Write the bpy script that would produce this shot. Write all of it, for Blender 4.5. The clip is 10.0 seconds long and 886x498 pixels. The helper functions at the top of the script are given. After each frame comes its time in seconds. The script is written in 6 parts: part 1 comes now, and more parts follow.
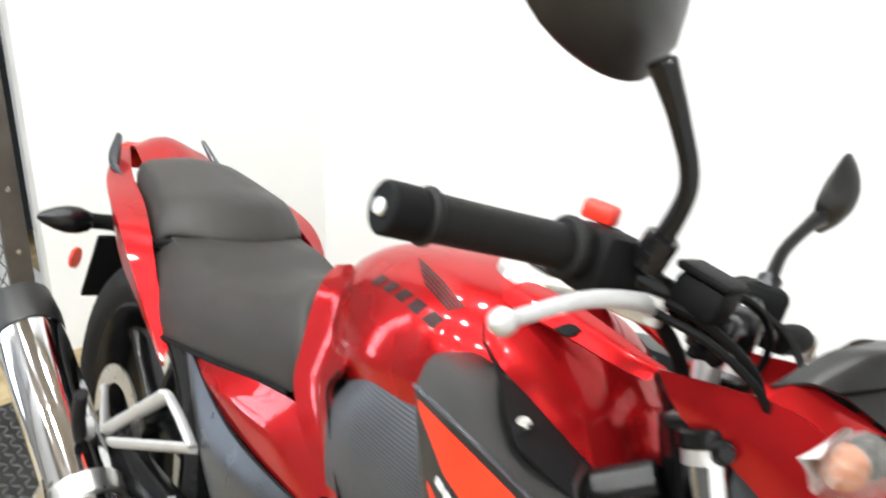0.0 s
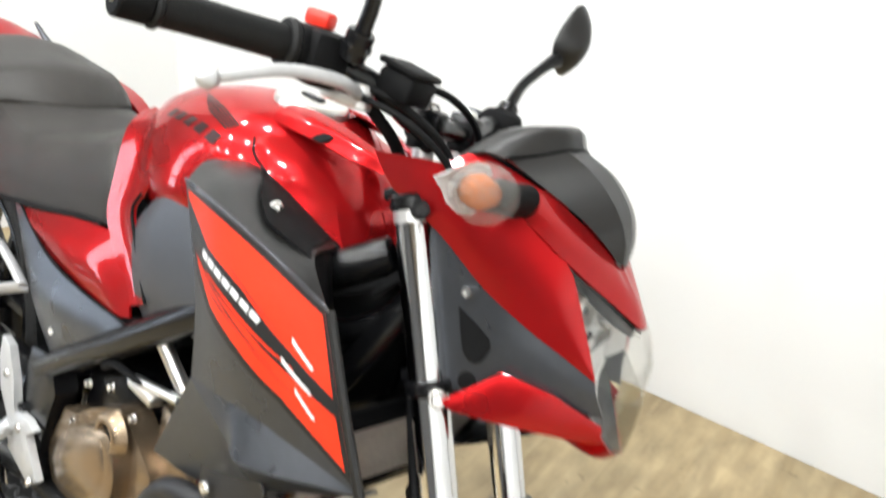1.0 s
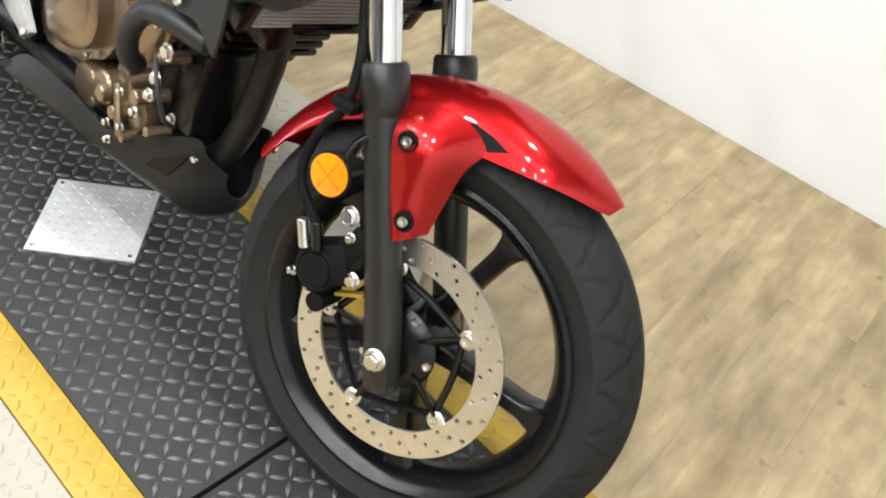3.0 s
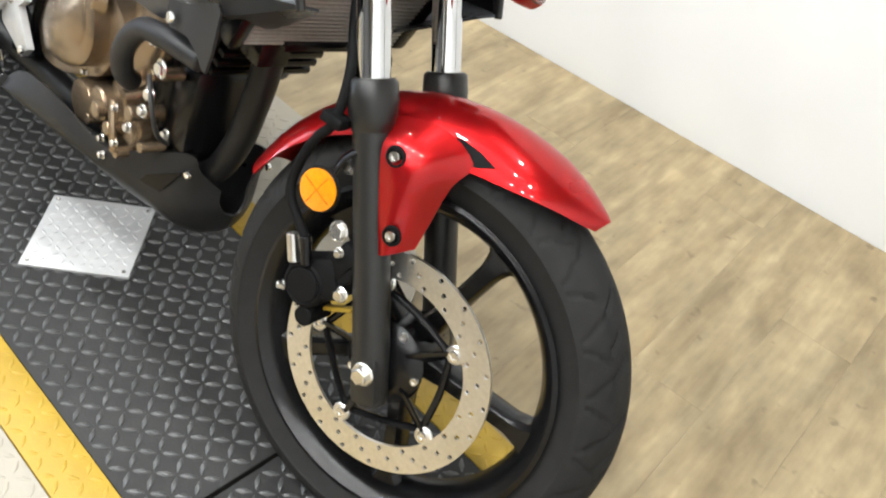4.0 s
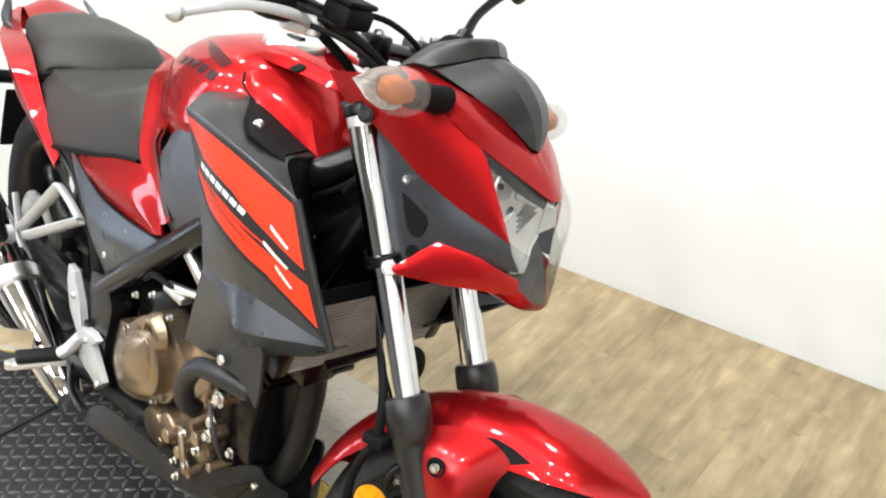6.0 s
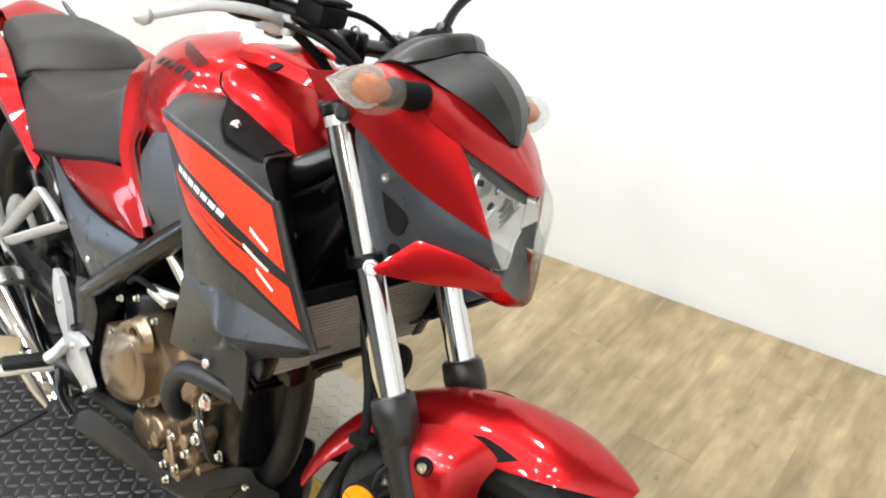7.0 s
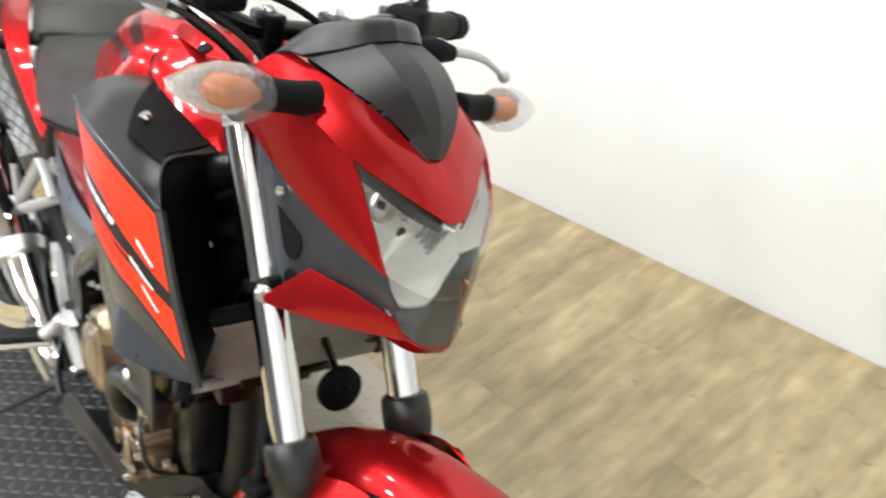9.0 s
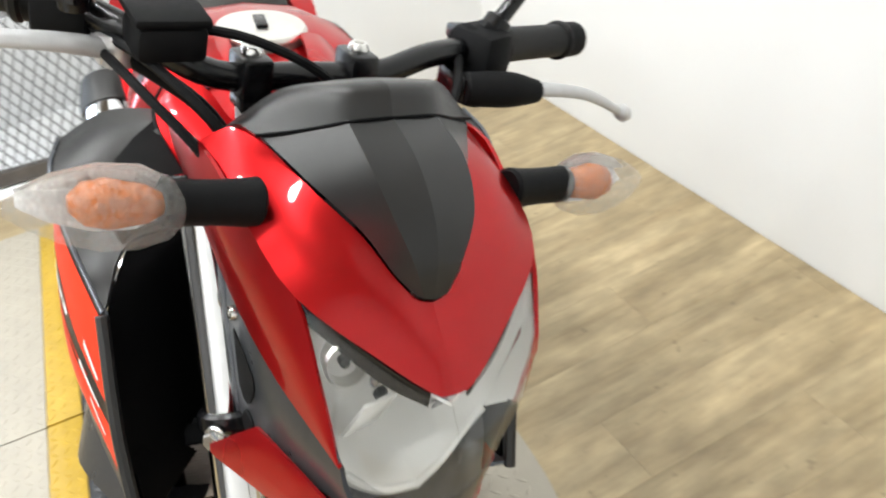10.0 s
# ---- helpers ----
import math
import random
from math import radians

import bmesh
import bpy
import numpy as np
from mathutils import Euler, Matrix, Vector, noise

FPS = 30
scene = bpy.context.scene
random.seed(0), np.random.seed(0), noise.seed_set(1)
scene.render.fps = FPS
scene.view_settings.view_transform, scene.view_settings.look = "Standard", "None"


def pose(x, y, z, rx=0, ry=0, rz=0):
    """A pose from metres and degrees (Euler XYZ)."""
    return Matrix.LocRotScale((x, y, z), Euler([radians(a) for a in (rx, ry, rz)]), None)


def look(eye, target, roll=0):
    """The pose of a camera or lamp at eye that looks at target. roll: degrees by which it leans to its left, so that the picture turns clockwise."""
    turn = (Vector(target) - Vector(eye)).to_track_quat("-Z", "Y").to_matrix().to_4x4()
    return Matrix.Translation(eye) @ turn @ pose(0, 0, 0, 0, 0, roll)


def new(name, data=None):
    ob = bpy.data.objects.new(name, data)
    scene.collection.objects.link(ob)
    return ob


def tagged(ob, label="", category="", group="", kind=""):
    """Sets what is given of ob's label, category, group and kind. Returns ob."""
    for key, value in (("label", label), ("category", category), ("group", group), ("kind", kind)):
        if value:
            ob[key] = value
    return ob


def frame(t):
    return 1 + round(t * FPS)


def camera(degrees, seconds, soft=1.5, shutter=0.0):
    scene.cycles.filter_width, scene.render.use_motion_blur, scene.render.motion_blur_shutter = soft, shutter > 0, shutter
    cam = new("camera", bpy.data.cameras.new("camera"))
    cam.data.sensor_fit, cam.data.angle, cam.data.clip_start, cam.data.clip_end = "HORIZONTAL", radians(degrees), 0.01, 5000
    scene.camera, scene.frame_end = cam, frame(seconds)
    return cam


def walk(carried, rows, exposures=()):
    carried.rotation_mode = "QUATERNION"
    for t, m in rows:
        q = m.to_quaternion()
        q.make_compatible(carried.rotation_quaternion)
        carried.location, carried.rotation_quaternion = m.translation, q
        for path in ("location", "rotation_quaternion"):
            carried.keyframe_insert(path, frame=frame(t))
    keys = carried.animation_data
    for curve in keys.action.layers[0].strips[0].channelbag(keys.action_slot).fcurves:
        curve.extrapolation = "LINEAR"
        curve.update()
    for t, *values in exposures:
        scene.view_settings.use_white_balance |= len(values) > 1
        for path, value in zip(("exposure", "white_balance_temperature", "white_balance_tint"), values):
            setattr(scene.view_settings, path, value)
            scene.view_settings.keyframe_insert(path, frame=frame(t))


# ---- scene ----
cam = camera(53.5, 10.0, 2.0, 0.4)
PATH = [
    (0, (-0.025, -0.4, 1.323), (-1.228, 0.96, 0.485), 2.8),
    (0.5, (0.106, -0.366, 1.296), (-1.04, 1.004, 0.397), 4.7),
    (1, (0.22, -0.464, 1.287), (-0.757, 0.996, 0.33), 5.0),
    (1.5, (0.332, -0.578, 1.265), (-0.524, 0.844, 0.149), 6.9),
    (2, (0.389, -0.602, 1.224), (-0.564, 0.686, 0.027), 9.4),
    (2.4, (0.427, -0.591, 1.149), (-0.425, 0.663, -0.155), 11.6),
    (2.5, (0.42, -0.591, 1.149), (-0.394, 0.65, -0.191), 11.9),
    (2.7, (0.422, -0.589, 1.145), (-0.357, 0.648, -0.220), 12.5),
    (3.25, (0.434, -0.588, 1.144), (-0.318, 0.648, -0.245), 13.4),
    (3.8, (0.446, -0.586, 1.147), (-0.322, 0.653, -0.222), 13.7),
    (4, (0.448, -0.585, 1.144), (-0.341, 0.670, -0.198), 13.0),
    (4.5, (0.454, -0.568, 1.185), (-0.445, 0.673, -0.101), 6.4),
    (5, (0.467, -0.548, 1.246), (-0.517, 0.74, 0.074), 1.7),
    (5.5, (0.474, -0.551, 1.289), (-0.596, 0.727, 0.183), -0.5),
    (5.7, (0.465, -0.538, 1.300), (-0.620, 0.758, 0.231), -0.8),
    (6.25, (0.466, -0.539, 1.312), (-0.630, 0.784, 0.304), -1.4),
    (6.8, (0.466, -0.535, 1.313), (-0.622, 0.797, 0.292), -1.9),
    (7, (0.47, -0.517, 1.313), (-0.613, 0.797, 0.264), -2.5),
    (7.5, (0.469, -0.511, 1.308), (-0.604, 0.796, 0.241), -2.9),
    (8, (0.461, -0.514, 1.309), (-0.626, 0.766, 0.224), -7.3),
    (8.5, (0.497, -0.408, 1.277), (-0.653, 0.792, 0.165), -9.9),
    (8.7, (0.519, -0.317, 1.260), (-0.775, 0.781, 0.201), -6.8),
    (8.9, (0.522, -0.219, 1.273), (-0.749, 0.849, 0.158), -4.6),
    (9, (0.526, -0.199, 1.275), (-0.773, 0.822, 0.150), -5.9),
    (9.2, (0.495, -0.118, 1.241), (-0.946, 0.776, 0.180), -8.8),
    (9.5, (0.43, -0.007, 1.249), (-0.97, 0.832, 0.093), -7.5),
    (10, (0.366, 0.118, 1.235), (-1.147, 0.676, 0.051), -12.1),
]
walk(cam, [(t, look(eye, target, roll)) for t, eye, target, roll in PATH], [(0, 0.10), (4, 0.08), (5, 0.10), (8.5, 0.09), (9.5, -0.04), (10, -0.04)])

# ---- light ----
world = bpy.data.worlds.new("showroom_world")
scene.world = world
world.use_nodes = True
bg = world.node_tree.nodes["Background"]
bg.inputs["Color"].default_value = (0.9, 0.95, 1.0, 1)
bg.inputs["Strength"].default_value = 0.02
scene.view_settings.exposure = 0.0
LAMP_POWER = 15.4


def downlight_lamp(x, y, z, power):
    data = bpy.data.lights.new("downlight_lamp", "AREA")
    data.shape, data.size, data.energy, data.color = "DISK", 0.16, power, (0.95, 0.99, 1.0)
    ob = new("downlight_lamp", data)
    ob.matrix_world = pose(x, y, z, 0, 0, 0)
    return ob


# ---- materials ----
def material(name, color, rough=0.5, metal=0.0, vary=0.15, scale=40.0, bump=0.0, bump_scale=200.0, coat=0.0,
             flake=0.0, emit=0.0, trans=0.0, ior=1.45, per_piece=0.0, spec=0.5):
    """A painted or moulded surface: base colour with cloudy variation, fine grain and relief."""
    m = bpy.data.materials.new(name)
    m.use_nodes = True
    nt = m.node_tree
    b = nt.nodes["Principled BSDF"]
    co = nt.nodes.new("ShaderNodeTexCoord")
    n1 = nt.nodes.new("ShaderNodeTexNoise")
    n1.inputs["Scale"].default_value, n1.inputs["Detail"].default_value = scale, 5
    n2 = nt.nodes.new("ShaderNodeTexNoise")
    n2.inputs["Scale"].default_value, n2.inputs["Detail"].default_value = scale / 9, 3
    for n in (n1, n2):
        nt.links.new(co.outputs["Object"], n.inputs["Vector"])
    add = nt.nodes.new("ShaderNodeMath")
    add.operation = "ADD"
    nt.links.new(n1.outputs["Fac"], add.inputs[0])
    nt.links.new(n2.outputs["Fac"], add.inputs[1])
    rng = nt.nodes.new("ShaderNodeMapRange")
    rng.inputs["From Min"].default_value, rng.inputs["From Max"].default_value = 0.6, 1.4
    rng.inputs["To Min"].default_value, rng.inputs["To Max"].default_value = 1 - vary, 1 + vary
    nt.links.new(add.outputs[0], rng.inputs["Value"])
    val = rng.outputs[0]
    if per_piece:
        info = nt.nodes.new("ShaderNodeObjectInfo")
        r2 = nt.nodes.new("ShaderNodeMapRange")
        r2.inputs["To Min"].default_value, r2.inputs["To Max"].default_value = 1 - per_piece, 1 + per_piece
        nt.links.new(info.outputs["Random"], r2.inputs["Value"])
        mul = nt.nodes.new("ShaderNodeMath")
        mul.operation = "MULTIPLY"
        nt.links.new(val, mul.inputs[0])
        nt.links.new(r2.outputs[0], mul.inputs[1])
        val = mul.outputs[0]
    mix = nt.nodes.new("ShaderNodeVectorMath")
    mix.operation = "SCALE"
    mix.inputs[0].default_value = color
    nt.links.new(val, mix.inputs["Scale"])
    nt.links.new(mix.outputs[0], b.inputs["Base Color"])
    rr = nt.nodes.new("ShaderNodeMapRange")
    rr.inputs["From Min"].default_value, rr.inputs["From Max"].default_value = 0.3, 0.7
    rr.inputs["To Min"].default_value, rr.inputs["To Max"].default_value = max(0.02, rough * 0.85), min(1, rough * 1.15)
    nt.links.new(n2.outputs["Fac"], rr.inputs["Value"])
    nt.links.new(rr.outputs[0], b.inputs["Roughness"])
    b.inputs["Metallic"].default_value = metal
    b.inputs["Specular IOR Level"].default_value = spec
    b.inputs["Coat Weight"].default_value = coat
    b.inputs["Coat Roughness"].default_value = 0.03
    b.inputs["Transmission Weight"].default_value = trans
    b.inputs["IOR"].default_value = ior
    if emit:
        b.inputs["Emission Color"].default_value = (*color, 1)
        b.inputs["Emission Strength"].default_value = emit
    if bump:
        n3 = nt.nodes.new("ShaderNodeTexNoise")
        n3.inputs["Scale"].default_value, n3.inputs["Detail"].default_value = bump_scale, 4
        nt.links.new(co.outputs["Object"], n3.inputs["Vector"])
        bp = nt.nodes.new("ShaderNodeBump")
        bp.inputs["Strength"].default_value, bp.inputs["Distance"].default_value = bump, 0.002
        nt.links.new(n3.outputs["Fac"], bp.inputs["Height"])
        nt.links.new(bp.outputs[0], b.inputs["Normal"])
    return m


RED = material("candy_red_paint", (0.38, 0.009, 0.011), 0.30, 0.75, 0.03, 60, coat=0.55, spec=0.2)
RED.node_tree.nodes["Principled BSDF"].inputs["Specular Tint"].default_value = (0.8, 0.28, 0.28, 1)
DECAL = material("orange_red_decal", (0.66, 0.036, 0.012), 0.42, 0.0, 0.08, 160, spec=0.25)
SATIN = material("satin_black_plastic", (0.0135, 0.0132, 0.0128), 0.34, 0.0, 0.12, 120, 0.12, 1500, spec=0.5)
GREY = material("metallic_grey_plastic", (0.080, 0.085, 0.095), 0.30, 0.75, 0.08, 120, 0.1, 1600, spec=0.5)
BLACK = material("black_painted_metal", (0.004, 0.004, 0.0045), 0.22, 0.0, 0.2, 80, 0.1, 900, spec=0.42)
MATT = material("matt_black_plastic", (0.006, 0.006, 0.0063), 0.6, 0.0, 0.2, 90, 0.2, 900, spec=0.10)
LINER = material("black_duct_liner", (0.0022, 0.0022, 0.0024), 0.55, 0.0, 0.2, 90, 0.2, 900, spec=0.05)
VINYL = material("seat_vinyl", (0.026, 0.0235, 0.021), 0.46, 0.0, 0.12, 60, 0.3, 1300, spec=0.35)
RUBBER = material("tyre_rubber", (0.0165, 0.0162, 0.016), 0.65, 0.0, 0.25, 45, 0.3, 500, spec=0.2)
GRIP = material("grip_rubber", (0.008, 0.008, 0.008), 0.6, 0.0, 0.2, 80, 0.3, 700, spec=0.25)
CHROME = material("polished_chrome", (0.72, 0.72, 0.725), 0.08, 1.0, 0.04, 60)
STEEL = material("brushed_steel", (0.78, 0.77, 0.75), 0.32, 1.0, 0.12, 200, 0.1, 900)
ALLOY = material("cast_alloy", (0.66, 0.65, 0.64), 0.36, 0.8, 0.1, 120, 0.15, 600)
SILVER = material("silver_cast_bracket", (0.46, 0.46, 0.46), 0.42, 0.35, 0.1, 90, 0.15, 500)
BOLT = material("zinc_bolt", (0.75, 0.74, 0.72), 0.25, 1.0, 0.15, 300)
BRONZE = material("bronze_engine_paint", (0.275, 0.205, 0.138), 0.23, 0.8, 0.08, 60, 0.12, 700)
HOSE = material("rubber_hose", (0.016, 0.016, 0.017), 0.45, 0.0, 0.2, 60, 0.2, 500, spec=0.4)
MOULD = material("black_moulded_plastic", (0.014, 0.014, 0.0147), 0.45, 0.0, 0.15, 70, 0.15, 1200, spec=0.4)
PIPE = material("heatproof_black_pipe", (0.010, 0.010, 0.0107), 0.45, 0.2, 0.25, 50, 0.2, 500)
FIN = material("radiator_fins", (0.36, 0.345, 0.32), 0.45, 0.3, 0.2, 200)
AMBER = material("amber_reflector", (0.72, 0.23, 0.0), 0.15, 0.0, 0.2, 150, 0.5, 300, coat=1.0)
BULB = material("amber_bulb", (0.46, 0.11, 0.004), 0.2, 0.0, 0.45, 160, 0.9, 260, spec=0.4)
# plain white without metal: the chrome's bright reflection is put into the colour
REFLECTOR_WHITE = material("white_lamp_reflector", (0.90, 0.90, 0.895), 0.12, 0.0, 0.04, 40, spec=1.0)
FACET = material("dark_reflector_facet", (0.42, 0.42, 0.425), 0.15, 0.8, 0.1, 60)
CHIN = material("grey_lamp_base", (0.06, 0.06, 0.062), 0.35, 0.0, 0.2, 60)
WHITE_MARK = material("white_marking", (0.62, 0.62, 0.62), 0.4, 0.0, 0.05, 200)
DARK_MARK = material("dark_logo", (0.022, 0.005, 0.005), 0.35, 0.0, 0.1, 200, spec=0.3)
CAP = material("brushed_cap", (0.68, 0.66, 0.62), 0.3, 0.9, 0.06, 120)
KILL = material("red_switch", (0.75, 0.03, 0.015), 0.35, 0.0, 0.05, 100)


def clear_lens(name, tint):
    """Thin clear moulded plastic: mostly straight-through, with a glossy skin."""
    m = bpy.data.materials.new(name)
    m.use_nodes = True
    nt = m.node_tree
    out = nt.nodes["Material Output"]
    nt.nodes.remove(nt.nodes["Principled BSDF"])
    tr = nt.nodes.new("ShaderNodeBsdfTransparent")
    tr.inputs["Color"].default_value = (tint, tint, tint * 0.99, 1)
    gl = nt.nodes.new("ShaderNodeBsdfGlossy")
    gl.inputs["Roughness"].default_value = 0.02
    lw, pw, fr = nt.nodes.new("ShaderNodeLayerWeight"), nt.nodes.new("ShaderNodeMath"), nt.nodes.new("ShaderNodeMapRange")
    lw.inputs["Blend"].default_value = 0.5
    pw.operation, pw.inputs[1].default_value = "POWER", 4.0
    nt.links.new(lw.outputs["Facing"], pw.inputs[0])
    nt.links.new(pw.outputs[0], fr.inputs["Value"])
    fr.inputs["To Min"].default_value, fr.inputs["To Max"].default_value = 0.04, 0.6
    mx = nt.nodes.new("ShaderNodeMixShader")
    nt.links.new(fr.outputs[0], mx.inputs[0])
    nt.links.new(tr.outputs[0], mx.inputs[1])
    nt.links.new(gl.outputs[0], mx.inputs[2])
    nt.links.new(mx.outputs[0], out.inputs[0])
    return m


def ribbed(m, scale):
    """Adds fine moulded ribs to a material's relief."""
    nt = m.node_tree
    co, wv, bp = (nt.nodes.new(k) for k in ("ShaderNodeTexCoord", "ShaderNodeTexWave", "ShaderNodeBump"))
    wv.bands_direction = "Z"
    wv.inputs["Scale"].default_value = scale
    bp.inputs["Strength"].default_value, bp.inputs["Distance"].default_value = 0.22, 0.001
    nt.links.new(co.outputs["Object"], wv.inputs["Vector"])
    nt.links.new(wv.outputs["Fac"], bp.inputs["Height"])
    nt.links.new(bp.outputs[0], nt.nodes["Principled BSDF"].inputs["Normal"])
    return m


KNEE = ribbed(material("ribbed_knee_pad", (0.055, 0.058, 0.066), 0.42, 0.3, 0.08, 120, spec=0.45), 75)
CLEAR = clear_lens("clear_lens", 0.975)
SMOKED = clear_lens("smoked_lens", 0.85)


def frosted_lens():
    """Moulded indicator lens: clear plastic with fine prisms that scatter some of the light."""
    m = bpy.data.materials.new("prismatic_lens")
    m.use_nodes = True
    nt = m.node_tree
    out = nt.nodes["Material Output"]
    b = nt.nodes["Principled BSDF"]
    b.inputs["Base Color"].default_value = (0.46, 0.45, 0.43, 1)
    b.inputs["Roughness"].default_value = 0.12
    co, vo, bp = (nt.nodes.new(k) for k in ("ShaderNodeTexCoord", "ShaderNodeTexVoronoi", "ShaderNodeBump"))
    vo.inputs["Scale"].default_value = 230
    bp.inputs["Strength"].default_value, bp.inputs["Distance"].default_value = 0.6, 0.002
    nt.links.new(co.outputs["Object"], vo.inputs["Vector"])
    nt.links.new(vo.outputs["Distance"], bp.inputs["Height"])
    nt.links.new(bp.outputs[0], b.inputs["Normal"])
    tr = nt.nodes.new("ShaderNodeBsdfTransparent")
    mx = nt.nodes.new("ShaderNodeMixShader")
    rg = nt.nodes.new("ShaderNodeMapRange")
    rg.inputs["From Max"].default_value = 0.6
    rg.inputs["To Min"].default_value, rg.inputs["To Max"].default_value = 0.05, 0.30
    nt.links.new(vo.outputs["Distance"], rg.inputs["Value"])
    nt.links.new(rg.outputs[0], mx.inputs[0])
    nt.links.new(tr.outputs[0], mx.inputs[1])
    nt.links.new(b.outputs[0], mx.inputs[2])
    nt.links.new(mx.outputs[0], out.inputs[0])
    return m


FROST = frosted_lens()


# ---- mesh helpers ----
from mathutils.bvhtree import BVHTree

def V(*p):
    return Vector(p)


def spline(pts, n):
    """Points along a smooth curve through pts, n steps to a span."""
    p = [Vector(q) for q in pts]
    if len(p) < 3:
        return [p[0].lerp(p[-1], i / n) for i in range(n + 1)]
    e = [p[0] * 2 - p[1]] + p + [p[-1] * 2 - p[-2]]
    out = []
    for k in range(1, len(e) - 2):
        a, b, c, d = e[k - 1:k + 3]
        for i in range(n):
            t = i / n
            out.append(0.5 * (2 * b + (c - a) * t + (2 * a - 5 * b + 4 * c - d) * t * t + (3 * b - a - 3 * c + d) * t ** 3))
    return out + [p[-1]]


def mirror(pts):
    return [(p[0], -p[1], p[2]) for p in pts]


def skin(rings, closed=True, caps=True):
    """A bmesh that joins rings of equal length, one after another."""
    bm = bmesh.new()
    rows = [[bm.verts.new(p) for p in r] for r in rings]
    n = len(rows[0])
    for a, b in zip(rows, rows[1:]):
        for i in range(n if closed else n - 1):
            bm.faces.new((a[i], a[(i + 1) % n], b[(i + 1) % n], b[i]))
    if caps and closed:
        bm.faces.new(rows[0][::-1])
        bm.faces.new(rows[-1])
    bmesh.ops.recalc_face_normals(bm, faces=bm.faces)
    return bm


def join(*bms):
    """One bmesh out of several."""
    out = bms[0]
    for b in bms[1:]:
        me = bpy.data.meshes.new("join")
        b.to_mesh(me)
        b.free()
        out.from_mesh(me)
        bpy.data.meshes.remove(me)
    return out


def tube(pts, r, seg=12, n=6, flat=1.0):
    """A round bar along a smooth line; r is one radius or one for each point; the ends are slightly rounded."""
    c = spline(pts, n)
    rs = [r] * len(c)
    if not isinstance(r, (int, float)):
        rs = [s.x for s in spline([(q, 0, 0) for q in r], n)]
    rings, up = [], None
    for i, p in enumerate(c):
        d = (c[min(i + 1, len(c) - 1)] - c[max(i - 1, 0)]).normalized()
        if up is None:
            up = d.orthogonal().normalized()
        up = (up - d * up.dot(d)).normalized()
        side = d.cross(up)
        rings.append([p + (up * math.cos(2 * math.pi * k / seg) * flat + side * math.sin(2 * math.pi * k / seg)) * rs[i] for k in range(seg)])
    d0, d1 = (c[1] - c[0]).normalized(), (c[-1] - c[-2]).normalized()
    f = lambda ring, mid, s, off: [mid + (q - mid) * s + off for q in ring]
    rings = [f(rings[0], c[0], 0.86, d0 * 0)] + [f(rings[0], c[0], 1, d0 * rs[0] * 0.15)] + rings[1:-1] + \
            [f(rings[-1], c[-1], 1, -d1 * rs[-1] * 0.15), f(rings[-1], c[-1], 0.86, d1 * 0)]
    return skin(rings)


def rod(a, b, r, r2=None, seg=16, chamfer=0.12):
    """A straight round piece with chamfered ends."""
    a, b = Vector(a), Vector(b)
    r2 = r if r2 is None else r2
    d = (b - a).normalized()
    up = d.orthogonal().normalized()
    side = d.cross(up)
    ch = min(r, r2) * chamfer
    rings = []
    for p, q in ((a, r - ch), (a + d * ch, r), (b - d * ch, r2), (b, r2 - ch)):
        rings.append([p + (up * math.cos(2 * math.pi * k / seg) + side * math.sin(2 * math.pi * k / seg)) * q for k in range(seg)])
    return skin(rings)


def lathe(profile, centre, axis, seg=48, ring=False):
    """Turns (radius, along) pairs round an axis; ring: the profile is a closed loop."""
    axis, centre = Vector(axis).normalized(), Vector(centre)
    up = axis.orthogonal().normalized()
    if abs(axis.y) > 0.9:
        up = Vector((0, 0, 1))
    side = axis.cross(up)
    rings = [[centre + axis * h + (up * math.cos(2 * math.pi * k / seg) + side * math.sin(2 * math.pi * k / seg)) * r
              for k in range(seg)] for r, h in profile]
    if ring:
        rings.append(rings[0])
    bm = skin(rings, caps=not ring)
    if ring:
        bmesh.ops.remove_doubles(bm, verts=bm.verts, dist=1e-6)
    return bm


